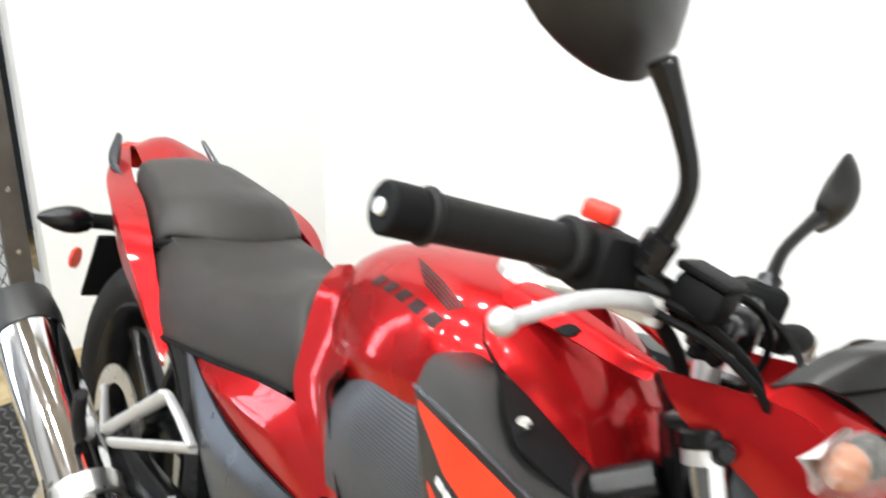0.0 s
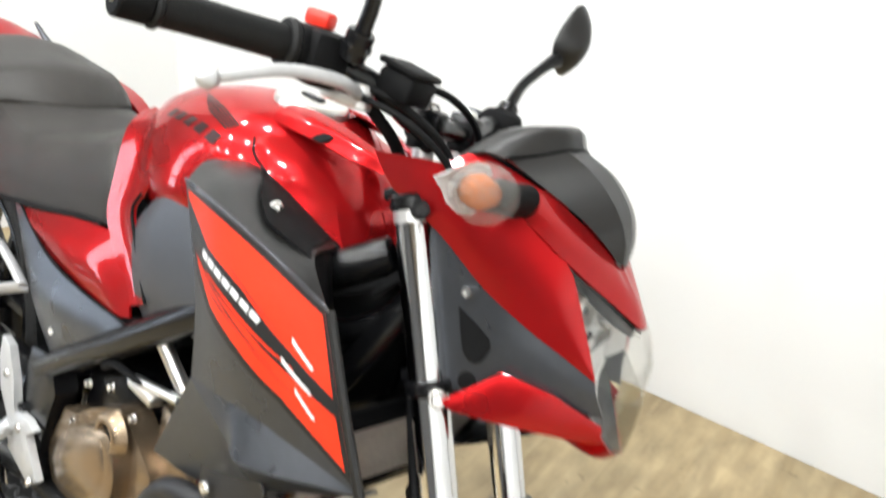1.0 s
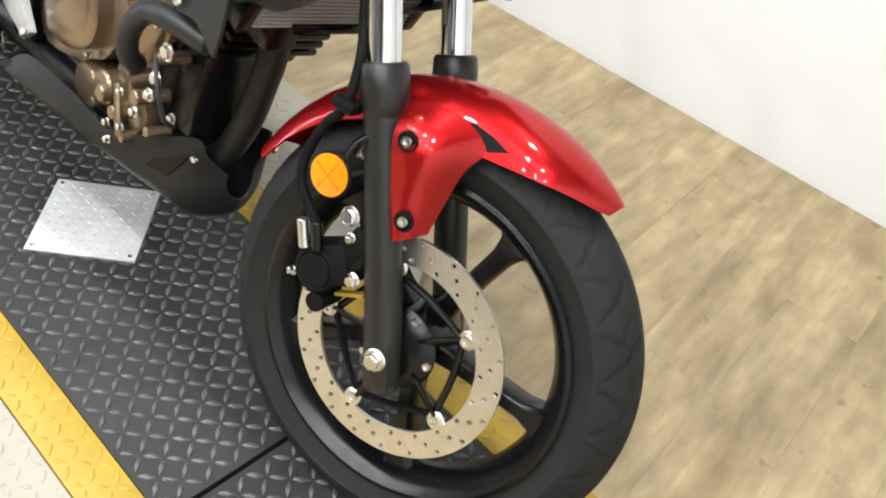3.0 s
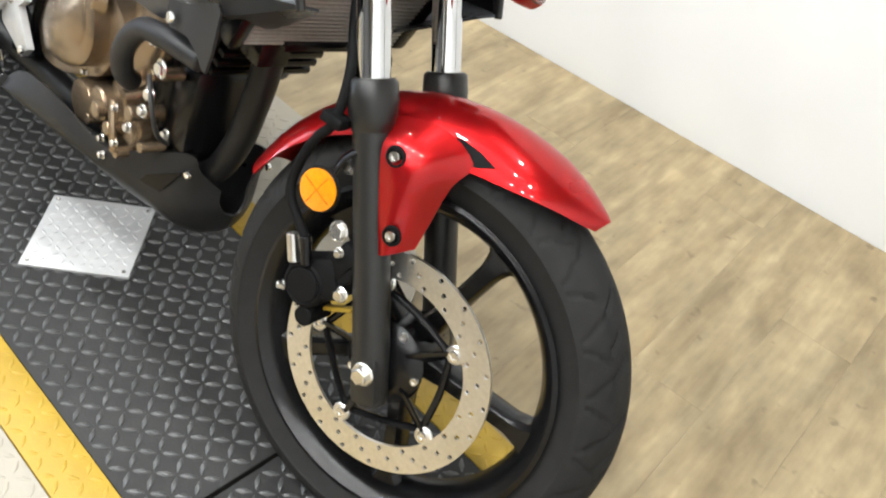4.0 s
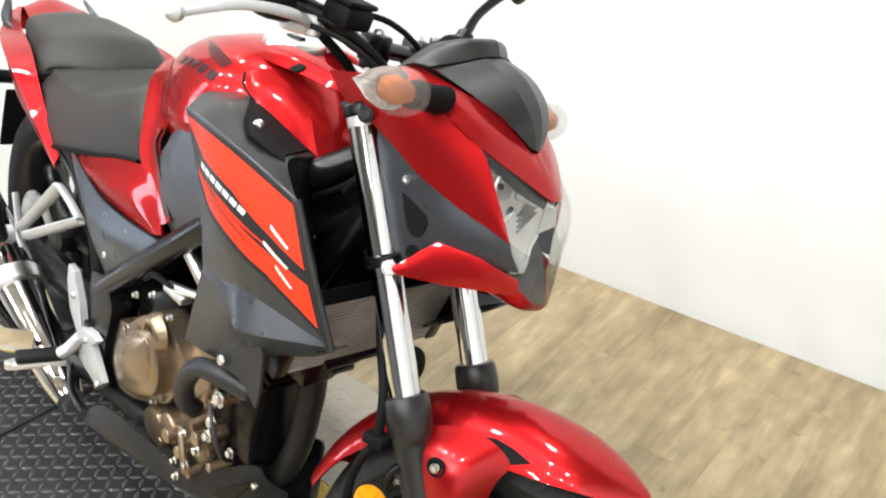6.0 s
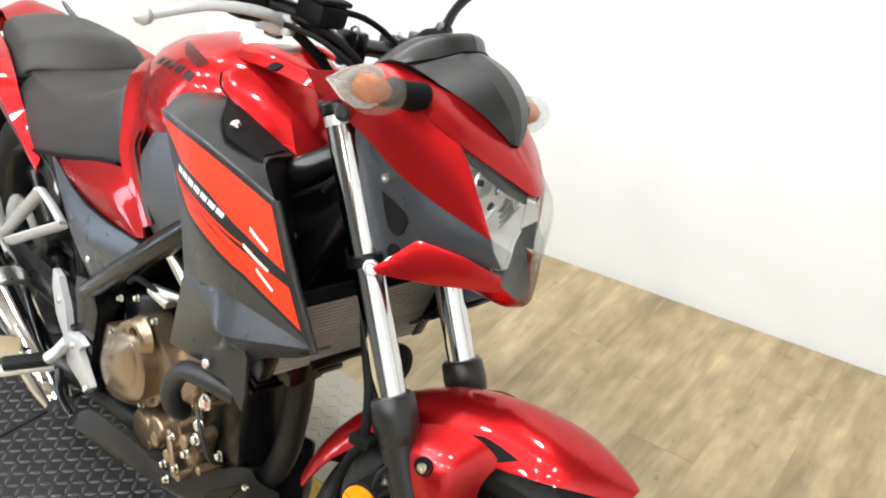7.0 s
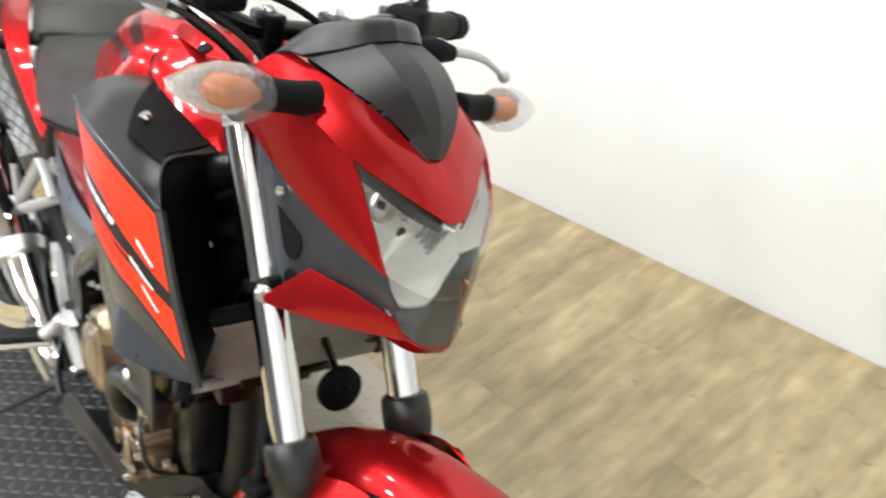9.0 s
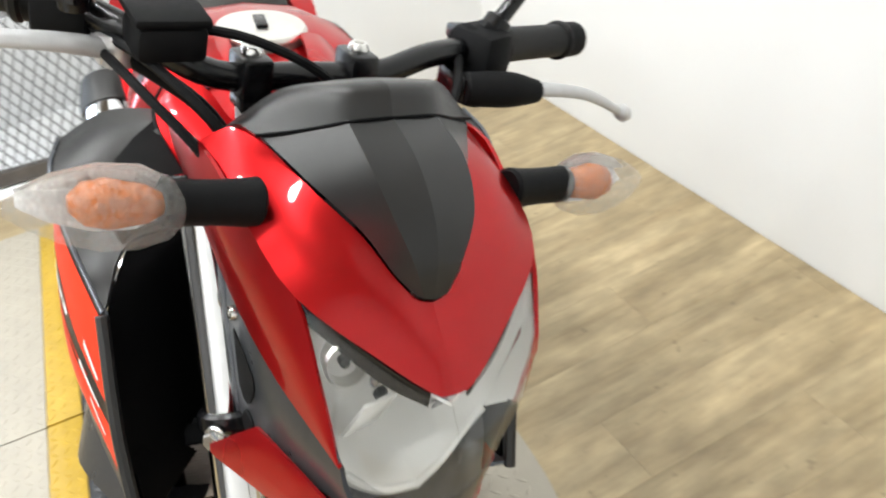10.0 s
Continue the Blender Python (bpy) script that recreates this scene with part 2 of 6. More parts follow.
def panel(grid, thick=0.003, n=5, inward=(0, 0, 0)):
    """A curved moulded panel through a grid of points, with thickness towards the point inward."""
    rows = [spline(r, n) for r in grid]
    cols = list(zip(*rows))
    fine = [spline(c, n) for c in cols]
    nu, nv = len(fine), len(fine[0])
    inward = Vector(inward)
    back = []
    for i in range(nu):
        line = []
        for j in range(nv):
            du = fine[min(i + 1, nu - 1)][j] - fine[max(i - 1, 0)][j]
            dv = fine[i][min(j + 1, nv - 1)] - fine[i][max(j - 1, 0)]
            no = du.cross(dv)
            no = no.normalized() if no.length > 1e-9 else Vector((0, 1, 0))
            if no.dot(inward - fine[i][j]) < 0:
                no = -no
            line.append(fine[i][j] + no * thick)
        back.append(line)
    bm = bmesh.new()
    A = [[bm.verts.new(p) for p in l] for l in fine]
    B = [[bm.verts.new(p) for p in l] for l in back]
    for i in range(nu - 1):
        for j in range(nv - 1):
            bm.faces.new((A[i][j], A[i + 1][j], A[i + 1][j + 1], A[i][j + 1]))
            bm.faces.new((B[i][j], B[i][j + 1], B[i + 1][j + 1], B[i + 1][j]))
    for i in range(nu - 1):
        for j in (0, nv - 1):
            bm.faces.new((A[i][j], B[i][j], B[i + 1][j], A[i + 1][j]))
    for j in range(nv - 1):
        for i in (0, nu - 1):
            bm.faces.new((A[i][j], A[i][j + 1], B[i][j + 1], B[i][j]))
    bmesh.ops.remove_doubles(bm, verts=bm.verts, dist=1e-6)
    bmesh.ops.dissolve_degenerate(bm, edges=bm.edges, dist=1e-6)
    bmesh.ops.recalc_face_normals(bm, faces=bm.faces)
    return bm


def plate(outline, thick, bulge=0.0, rings=4, n=1, push=(0, -1, 0)):
    """A panel with a free outline, swelling by bulge towards push in its middle, thick deep away from it."""
    push = Vector(push)
    o = [Vector(p) for p in outline]
    if n > 1:
        o = spline(o + [o[0]], n)[:-1]
    mid = sum(o, Vector()) / len(o)
    bm = bmesh.new()
    back = [bm.verts.new(p - push * thick) for p in o]
    rows = [back, [bm.verts.new(p - push * min(0.001, thick / 3)) for p in o]]
    for k in range(rings):
        s = k / rings
        rows.append([bm.verts.new(p.lerp(mid, s if k else 0.012) + push * bulge * (1 - (1 - s) ** 2)) for p in o])
    m = len(o)
    for a, b in zip(rows, rows[1:]):
        for i in range(m):
            bm.faces.new((a[i], a[(i + 1) % m], b[(i + 1) % m], b[i]))
    tip = bm.verts.new(mid + push * bulge)
    for i in range(m):
        bm.faces.new((rows[-1][i], rows[-1][(i + 1) % m], tip))
    bm.faces.new(back[::-1])
    bmesh.ops.recalc_face_normals(bm, faces=bm.faces)
    return bm


def block(centre, size, bevel=0.003, turn=(0, 0, 0), seg=2):
    bm = bmesh.new()
    bmesh.ops.create_cube(bm, size=1)
    bmesh.ops.scale(bm, vec=size, verts=bm.verts)
    if bevel:
        bmesh.ops.bevel(bm, geom=bm.edges[:], offset=bevel, segments=seg, affect="EDGES", profile=0.5)
    bmesh.ops.transform(bm, matrix=pose(*centre, *turn), verts=bm.verts)
    return bm


def hexbolt(at, axis, r=0.008, h=0.007):
    """A hexagon head on a washer."""
    at, axis = Vector(at), Vector(axis).normalized()
    return join(rod(at, at + axis * h * 0.25, r * 1.35, seg=16), rod(at + axis * h * 0.25, at + axis * h, r, seg=6, chamfer=0.15))


def button(at, axis, r=0.006, h=0.004):
    """A round-headed screw with a socket."""
    at, axis = Vector(at), Vector(axis).normalized()
    return lathe([(r, 0), (r, h * 0.4), (r * 0.8, h), (r * 0.45, h), (r * 0.4, h * 0.5)], at, axis, 12)


def part(name, bm, mat, parent, label="", m=None, sharp=38):
    """One mesh object under a thing or a part."""
    me = bpy.data.meshes.new(name)
    bm.to_mesh(me)
    bm.free()
    me.materials.append(mat)
    for p in me.polygons:
        p.use_smooth = True
    me.set_sharp_from_angle(angle=radians(sharp))
    ob = new(name, me)
    ob.parent = parent
    if m is not None:
        ob.matrix_basis = m
    if label:
        tagged(ob, label)
    return ob


def structure(name, bm, mat, label="", category="", kind="structure"):
    ob = part(name, bm, mat, None)
    return tagged(ob, label, category, "", kind)


# ---- the room ----
FLOOR_Z, WALL_Y, CEIL, SOUTH_Y, SHOP_POWER = -0.03, 1.31, 2.9, -5.1, 36.0
LIFT = pose(0, 0, 0, 0, 0, -5.0)


def wood():
    """Pale oak-look vinyl planks: long streaky grain, knots and a different tone for each plank."""
    m = bpy.data.materials.new("oak_vinyl")
    m.use_nodes = True
    nt = m.node_tree
    b = nt.nodes["Principled BSDF"]
    geo, info, mp = (nt.nodes.new(k) for k in ("ShaderNodeNewGeometry", "ShaderNodeObjectInfo", "ShaderNodeMapping"))
    off = nt.nodes.new("ShaderNodeVectorMath")
    off.operation = "MULTIPLY_ADD"
    off.inputs[1].default_value = (0.10, 0.5, 0.0)
    cmb = nt.nodes.new("ShaderNodeCombineXYZ")
    for k in range(3):
        nt.links.new(info.outputs["Random"], cmb.inputs[k])
    nt.links.new(cmb.outputs[0], off.inputs[0])
    nt.links.new(geo.outputs["Position"], off.inputs[2])
    nt.links.new(off.outputs[0], mp.inputs["Vector"])
    mp.inputs["Scale"].default_value = (9, 1.3, 1)
    n1 = nt.nodes.new("ShaderNodeTexNoise")
    n1.inputs["Scale"].default_value, n1.inputs["Detail"].default_value, n1.inputs["Distortion"].default_value = 1.6, 6, 0.6
    nt.links.new(mp.outputs[0], n1.inputs["Vector"])
    ramp = nt.nodes.new("ShaderNodeValToRGB")
    e = ramp.color_ramp.elements
    e[0].position, e[0].color = 0.26, (0.238, 0.175, 0.092, 1)
    e[1].position, e[1].color = 0.72, (0.430, 0.340, 0.198, 1)
    nt.links.new(n1.outputs["Fac"], ramp.inputs[0])
    r2 = nt.nodes.new("ShaderNodeMapRange")
    r2.inputs["To Min"].default_value, r2.inputs["To Max"].default_value = 0.975, 1.02
    nt.links.new(info.outputs["Random"], r2.inputs["Value"])
    tone = r2.outputs[0]
    for size, lo, hi, detail in (((16, 5.5, 1), 0.84, 1.13, 6), ((80, 9, 1), 0.91, 1.07, 3), ((2.2, 1.4, 1), 0.84, 1.16, 2), ((26, 15, 1), 0.86, 1.12, 7)):
        m2, n2, r3, mul = (nt.nodes.new(k) for k in ("ShaderNodeMapping", "ShaderNodeTexNoise", "ShaderNodeMapRange", "ShaderNodeMath"))
        m2.inputs["Scale"].default_value = size
        n2.inputs["Scale"].default_value, n2.inputs["Detail"].default_value = 1.0, detail
        r3.inputs["From Min"].default_value, r3.inputs["From Max"].default_value = 0.32, 0.68
        r3.inputs["To Min"].default_value, r3.inputs["To Max"].default_value = lo, hi
        mul.operation = "MULTIPLY"
        nt.links.new(off.outputs[0], m2.inputs["Vector"])
        nt.links.new(m2.outputs[0], n2.inputs["Vector"])
        nt.links.new(n2.outputs["Fac"], r3.inputs["Value"])
        nt.links.new(r3.outputs[0], mul.inputs[0])
        nt.links.new(tone, mul.inputs[1])
        tone = mul.outputs[0]
    # small dark knots and scuffs
    kn, kr, km = (nt.nodes.new(k) for k in ("ShaderNodeTexNoise", "ShaderNodeMapRange", "ShaderNodeMath"))
    kn.inputs["Scale"].default_value, kn.inputs["Detail"].default_value = 24, 2
    nt.links.new(off.outputs[0], kn.inputs["Vector"])
    kr.inputs["From Min"].default_value, kr.inputs["From Max"].default_value = 0.68, 0.78
    kr.inputs["To Min"].default_value, kr.inputs["To Max"].default_value = 1.0, 0.62
    nt.links.new(kn.outputs["Fac"], kr.inputs["Value"])
    km.operation = "MULTIPLY"
    nt.links.new(kr.outputs[0], km.inputs[0])
    nt.links.new(tone, km.inputs[1])
    tone = km.outputs[0]
    sc = nt.nodes.new("ShaderNodeVectorMath")
    sc.operation = "SCALE"
    nt.links.new(ramp.outputs[0], sc.inputs[0])
    nt.links.new(tone, sc.inputs["Scale"])
    nt.links.new(sc.outputs[0], b.inputs["Base Color"])
    b.inputs["Roughness"].default_value = 0.42
    bp = nt.nodes.new("ShaderNodeBump")
    bp.inputs["Strength"].default_value, bp.inputs["Distance"].default_value = 0.15, 0.001
    nt.links.new(n1.outputs["Fac"], bp.inputs["Height"])
    nt.links.new(bp.outputs[0], b.inputs["Normal"])
    return m


WOOD = wood()
PLASTER = material("white_plaster", (0.77, 0.78, 0.785), 0.6, 0.0, 0.02, 3.0, 0.1, 60)
CEILING = material("ceiling_paint", (0.29, 0.24, 0.18), 0.7, 0.0, 0.03, 3.0)
GREYWALL = material("grey_wall_paint", (0.10, 0.10, 0.104), 0.6, 0.0, 0.06, 4.0, 0.1, 60)
PALEGREY = material("pale_grey_wall_paint", (0.33, 0.335, 0.34), 0.6, 0.0, 0.05, 4.0, 0.1, 60)
DECK = material("black_deck_paint", (0.019, 0.0187, 0.018), 0.52, 0.0, 0.5, 10, 0.25, 260, spec=0.3)
LUG = material("worn_deck_lug", (0.080, 0.080, 0.080), 0.36, 0.3, 0.45, 16, 0.25, 260)
PALE = material("pale_deck_paint", (0.33, 0.30, 0.245), 0.5, 0.0, 0.1, 18, 0.15, 200)
YELLOW = material("yellow_safety_paint", (0.39, 0.25, 0.025), 0.5, 0.0, 0.18, 24, 0.15, 240)
HATCH = material("bright_tread_plate", (0.47, 0.47, 0.47), 0.55, 0.4, 0.12, 40, 0.15, 300)
RUSTY = material("weathered_dark_steel", (0.10, 0.088, 0.078), 0.6, 0.4, 0.35, 14, 0.3, 120)
WIRE = material("dark_mesh_steel", (0.20, 0.20, 0.205), 0.5, 0.5, 0.2, 60)
GLOW = material("lamp_diffuser", (1.0, 0.96, 0.9), 0.4, 0.0, 0.02, 20, emit=30.0)

structure("floor", block((-0.5, -1.7, FLOOR_Z - 0.055), (5.2, 7.2, 0.1), 0), WOOD, "pale oak-look plank floor", "floor")
structure("wall_north", block((-0.35, WALL_Y + 0.06, CEIL / 2), (4.6, 0.12, CEIL + 0.2), 0), PLASTER, "bright white painted plain wall", "wall")
structure("wall_south", block((-0.5, SOUTH_Y - 0.06, CEIL / 2), (5.2, 0.12, CEIL + 0.2), 0), GREYWALL, "grey painted plain wall", "wall")
structure("wall_east", block((2.06, -1.95, CEIL / 2), (0.12, 6.4, CEIL + 0.2), 0), PLASTER, "bright white painted wall", "wall")
structure("ceiling", block((-0.5, -1.85, CEIL + 0.06), (5.2, 6.9, 0.12), 0), CEILING, "warm brown painted ceiling", "ceiling")
bw = block((0, 0, 0), (0.12, 0.9, CEIL + 0.2), 0)
bmesh.ops.transform(bw, matrix=pose(-2.19, 0.93, CEIL / 2, 0, 0, -11), verts=bw.verts)
structure("wall_west", bw, PLASTER, "white wall end beside the mesh gate", "wall")
WIN_Y, WIN_Z, WIN_W, WIN_H = -1.0, 1.20, 0.45, 2.2
structure("wall_behind_gate", join(block((-3.0, (SOUTH_Y + WIN_Y - WIN_W / 2) / 2, CEIL / 2), (0.12, WIN_Y - WIN_W / 2 - SOUTH_Y, CEIL + 0.2), 0),
                                   block((-3.0, (0.7 + WIN_Y + WIN_W / 2) / 2, CEIL / 2), (0.12, 0.7 - WIN_Y - WIN_W / 2, CEIL + 0.2), 0),
                                   block((-3.0, WIN_Y, (CEIL + 0.1 + WIN_Z + WIN_H / 2) / 2), (0.12, WIN_W, CEIL + 0.1 - WIN_Z - WIN_H / 2), 0),
                                   block((-3.0, WIN_Y, (WIN_Z - WIN_H / 2 - 0.1) / 2), (0.12, WIN_W, WIN_Z - WIN_H / 2 + 0.1), 0)), PALEGREY, "pale grey wall with a tall narrow window beyond the mesh gate", "wall")
# white strip and upright panel are added to stand in for daylight brightness here
structure("floor_beyond_gate", block((-2.66, 0.0, FLOOR_Z + 0.004), (0.54, 1.3, 0.012), 0.002), PLASTER, "added white floor strip for the brightness beyond the mesh gate", "floor")
structure("baseboard", block((-2.93, 0.06, 0.16), (0.02, 1.2, 0.36), 0.002), PLASTER, "added white panel for the brightness beyond the mesh gate", "baseboard")
win = new("window_1")
win.matrix_world = pose(-3.0, WIN_Y, WIN_Z, 0, 0, 0)
tagged(win, "tall narrow daylight window beyond the mesh gate", "window", kind="structure")
for sy in (-1, 1):
    part("window_frame", block((0, sy * (WIN_W / 2 - 0.025), 0), (0.08, 0.05, WIN_H), 0.004), CEILING, win)
for sz in (-1, 1):
    part("window_frame", block((0, 0, sz * (WIN_H / 2 - 0.025)), (0.076, WIN_W - 0.1, 0.05), 0.004), CEILING, win)
day = bpy.data.lights.new("window_daylight", "AREA")
day.shape, day.size, day.size_y, day.energy, day.color = "RECTANGLE", WIN_W - 0.1, WIN_H - 0.1, SHOP_POWER, (0.74, 0.85, 1.0)
new("window_daylight", day).matrix_world = pose(-3.05, WIN_Y, WIN_Z, 90, 0, -90)

# the unseen lamps at x = -2.65 are added to brighten beyond the gate
for gx in (-2.65, -1.9, -1.1, -0.3, 0.5, 1.3):
    for gy in (-3.0, -1.75, -0.75, 0.35):
        if gx < -2 and (gy < -2 or gy > 0) or gx > 0.4 and gy > 0 or gx > 1 and gy > -1:
            continue
        lamp = new("downlight")
        lamp.matrix_world = pose(gx, gy, CEIL, 0, 0, 0)
        tagged(lamp, "small round recessed downlight in the ceiling", "downlight", "ceiling downlights")
        part("trim_ring", lathe([(0.1, 0), (0.1, -0.006), (0.085, -0.008), (0.082, 0)], (0, 0, 0), (0, 0, 1), 24, True), CEILING, lamp)
        part("diffuser", rod((0, 0, -0.004), (0, 0, 0.0), 0.08, seg=24), GLOW, lamp)
        downlight_lamp(gx, gy, CEIL - 0.012, LAMP_POWER)


# the mesh gate at the back
gate = new("mesh_gate")
gate.matrix_world = pose(-2.31, 0.47, FLOOR_Z, 0, 0, -11)
tagged(gate, "dark steel gate of expanded metal mesh with riveted frame", "gate")
for y, w in ((-0.03, 0.06), (-0.95, 0.05), (-1.87, 0.06)):
    part("post", block((0, y, 1.1), (0.04, w, 2.2), 0.003), RUSTY, gate)
for z in (0.04, 0.62, 1.25, 2.18):
    part("rail", block((-0.004, -0.95, z), (0.03, 1.78, 0.045), 0.003), RUSTY, gate)
for k in range(12):
    part("rivet", button((0.021, -0.03, 0.12 + k * 0.18), (1, 0, 0), 0.008, 0.004), BOLT, gate)


def mesh_sheet(y0, y1, z0, z1, pitch=0.034):
    """Expanded metal: two families of slanted strands that cross in diamonds."""
    bm = bmesh.new()
    w = 0.0022
    h, d = z1 - z0, (z1 - z0) * 0.55
    k = y0 - d
    while k < y1 + d:
        for s in (1, -1):
            a, b = (k, z0), (k + s * d, z1)
            t0, t1 = 0.0, 1.0
            dy = b[0] - a[0]
            lo, hi = sorted(((y0 - a[0]) / dy, (y1 - a[0]) / dy))
            t0, t1 = max(t0, lo), min(t1, hi)
            if t1 - t0 < 0.01:
                continue
            p, q = [(a[0] + dy * t, z0 + h * t) for t in (t0, t1)]
            x = 0.001 * s
            vs = [bm.verts.new(c) for c in ((x - w, p[0] - w, p[1]), (x - w, p[0] + w, p[1]), (x + w, p[0] + w, p[1]), (x + w, p[0] - w, p[1]),
                                            (x - w, q[0] - w, q[1]), (x - w, q[0] + w, q[1]), (x + w, q[0] + w, q[1]), (x + w, q[0] - w, q[1]))]
            for f in ((0, 1, 5, 4), (1, 2, 6, 5), (2, 3, 7, 6), (3, 0, 4, 7)):
                bm.faces.new([vs[i] for i in f])
        k += pitch
    return bm


for y0, y1 in ((-0.92, -0.06), (-1.84, -0.98)):
    for z0, z1 in ((0.06, 0.6), (0.64, 1.23), (1.27, 2.16)):
        part("mesh_sheet", mesh_sheet(y0, y1, z0, z1), WIRE, gate)

# the lift deck
lift = new("lift_platform")
lift.matrix_world = LIFT
tagged(lift, "low lift deck of black tread plate with yellow stripes", "service lift")
U0, U1 = -2.05, 0.95
SEAMS = (-2.05, -1.19, -0.085, 0.95)
for a, b in zip(SEAMS, SEAMS[1:]):
    part("deck_plate", block(((a + b) / 2, -0.0525, -0.012), (b - a - 0.007, 0.437, 0.024), 0.0015), DECK, lift)
    for y0, y1 in ((-0.345, -0.271), (0.166, 0.24)):
        part("yellow_stripe", block(((a + b) / 2, (y0 + y1) / 2, -0.011), (b - a - 0.007, y1 - y0 - 0.002, 0.024), 0.0015), YELLOW, lift)


def wing_reach(x):
    """How far a wing plate reaches out from the stripe at x: straight, then a quarter round."""
    return 0.255 * math.sqrt(max(0.0, 1 - max(0.0, (x + 0.6) / 0.42) ** 2))


def wing(x0, x1, inner, s):
    """A wing plate whose outer edge follows wing_reach."""
    bm = bmesh.new()
    xs = [x0] + [x for x in [-0.6 + 0.42 * math.sin(k * math.pi / 40) for k in range(21)] if x0 < x < x1] + [x1]
    rows = [[bm.verts.new((x, y, z)) for y, z in ((inner, -0.0245), (inner, -0.0005), (inner + s * max(0.001, wing_reach(x)), -0.0005), (inner + s * max(0.001, wing_reach(x)), -0.0245))] for x in xs]
    for a, b in zip(rows, rows[1:]):
        for k in range(4):
            bm.faces.new((a[k], a[(k + 1) % 4], b[(k + 1) % 4], b[k]))
    bm.faces.new(rows[0][::-1])
    bm.faces.new(rows[-1])
    bmesh.ops.recalc_face_normals(bm, faces=bm.faces)
    return bm


for a, b in ((-2.05, -1.192), (-1.188, -0.18)):
    for inner, s in ((-0.346, -1), (0.241, 1)):
        part("wing_plate", wing(a, b, inner, s), PALE, lift)


def lugs(x0, x1, y0, y1, z, pitch, length, width, height=0.0016, edge=None):
    """Raised lens-shaped lugs of tread plate, laid herringbone; edge(x, y) says where they stop."""
    bm = bmesh.new()
    nx, ny = int((x1 - x0) / pitch), int((y1 - y0) / pitch)
    for i in range(nx):
        for j in range(ny):
            cx, cy = x0 + (i + 0.5) * (x1 - x0) / nx, y0 + (j + 0.5) * (y1 - y0) / ny
            if edge and edge(cx, cy):
                continue
            a = radians(45 if (i + j) % 2 else -45)
            ca, sa = math.cos(a), math.sin(a)
            ring = []
            for k in range(8):
                t = math.pi * 2 * k / 8
                u, v = math.cos(t) * length / 2, math.sin(t) * width / 2 * (1 - 0.45 * abs(math.cos(t)))
                ring.append((cx + u * ca - v * sa, cy + u * sa + v * ca))
            lo = [bm.verts.new((x, y, z)) for x, y in ring]
            hi = [bm.verts.new((cx + (x - cx) * 0.72, cy + (y - cy) * 0.6, z + height)) for x, y in ring]
            for k in range(8):
                bm.faces.new((lo[k], lo[(k + 1) % 8], hi[(k + 1) % 8], hi[k]))
            bm.faces.new(hi)
    return bm


for a, b in zip(SEAMS, SEAMS[1:]):
    tagged(part("tread_pattern", lugs(a + 0.01, b - 0.01, -0.265, 0.16, 0.0, 0.0235, 0.027, 0.0095, 0.0022), LUG, lift), kind="stuff")
    for y0, y1 in ((-0.345, -0.271), (0.166, 0.24)):
        tagged(part("tread_pattern", lugs(a + 0.01, b - 0.01, y0, y1, 0.0005, 0.0235, 0.025, 0.008), YELLOW, lift), kind="stuff")
    if a > -0.2:
        continue
    for inner, s in ((-0.346, -1), (0.241, 1)):
        y0, y1 = sorted((inner, inner + s * 0.25))
        tagged(part("tread_pattern", lugs(a + 0.01, min(b - 0.01, -0.18), y0, y1, -0.001, 0.0235, 0.025, 0.008, edge=lambda x, y: abs(y - inner) > wing_reach(x) - 0.02), PALE, lift), kind="stuff")

hatch = new("hatch_cover")
hatch.matrix_world = pose(-0.6515, 0.0025, 0.002, 0, 0, 40)
tagged(hatch, "small square bright metal tread plate cover screwed onto the deck", "cover plate")
part("plate", block((0, 0, 0.0025), (0.184, 0.184, 0.005), 0.001), HATCH, hatch)
tagged(part("tread_pattern", lugs(-0.085, 0.085, -0.085, 0.085, 0.005, 0.0155, 0.016, 0.005, 0.001), HATCH, hatch), kind="stuff")
for sx in (-1, 1):
    for sy in (-1, 1):
        part("screw", button((sx * 0.081, sy * 0.081, 0.005), (0, 0, 1), 0.004, 0.002), BOLT, hatch)


# ---- the motorcycle: upright and straight in its own axes (x ahead, y to its left), origin under the front axle ----
BIKE = pose(0.017, -0.025, -0.0072) @ pose(0, 0, 0, 0, 0, -9.93) @ pose(0, 0, 0, -13.74) @ pose(0, 0, 0, 0, 0.28)
HEAD, RAKE = Vector((0.098, 0, 0)), radians(25.3)
STEER = Matrix.Translation(HEAD) @ Matrix.Rotation(radians(16.56), 4, Vector((-math.sin(RAKE), 0, math.cos(RAKE)))) @ Matrix.Translation(-HEAD)
bike = new("motorcycle")
bike.matrix_world = BIKE
tagged(bike, "red and black naked motorcycle leaning on the lift deck", "motorcycle")


def fork_x(z):
    return -0.1812 - 0.5 * (z - 0.65)


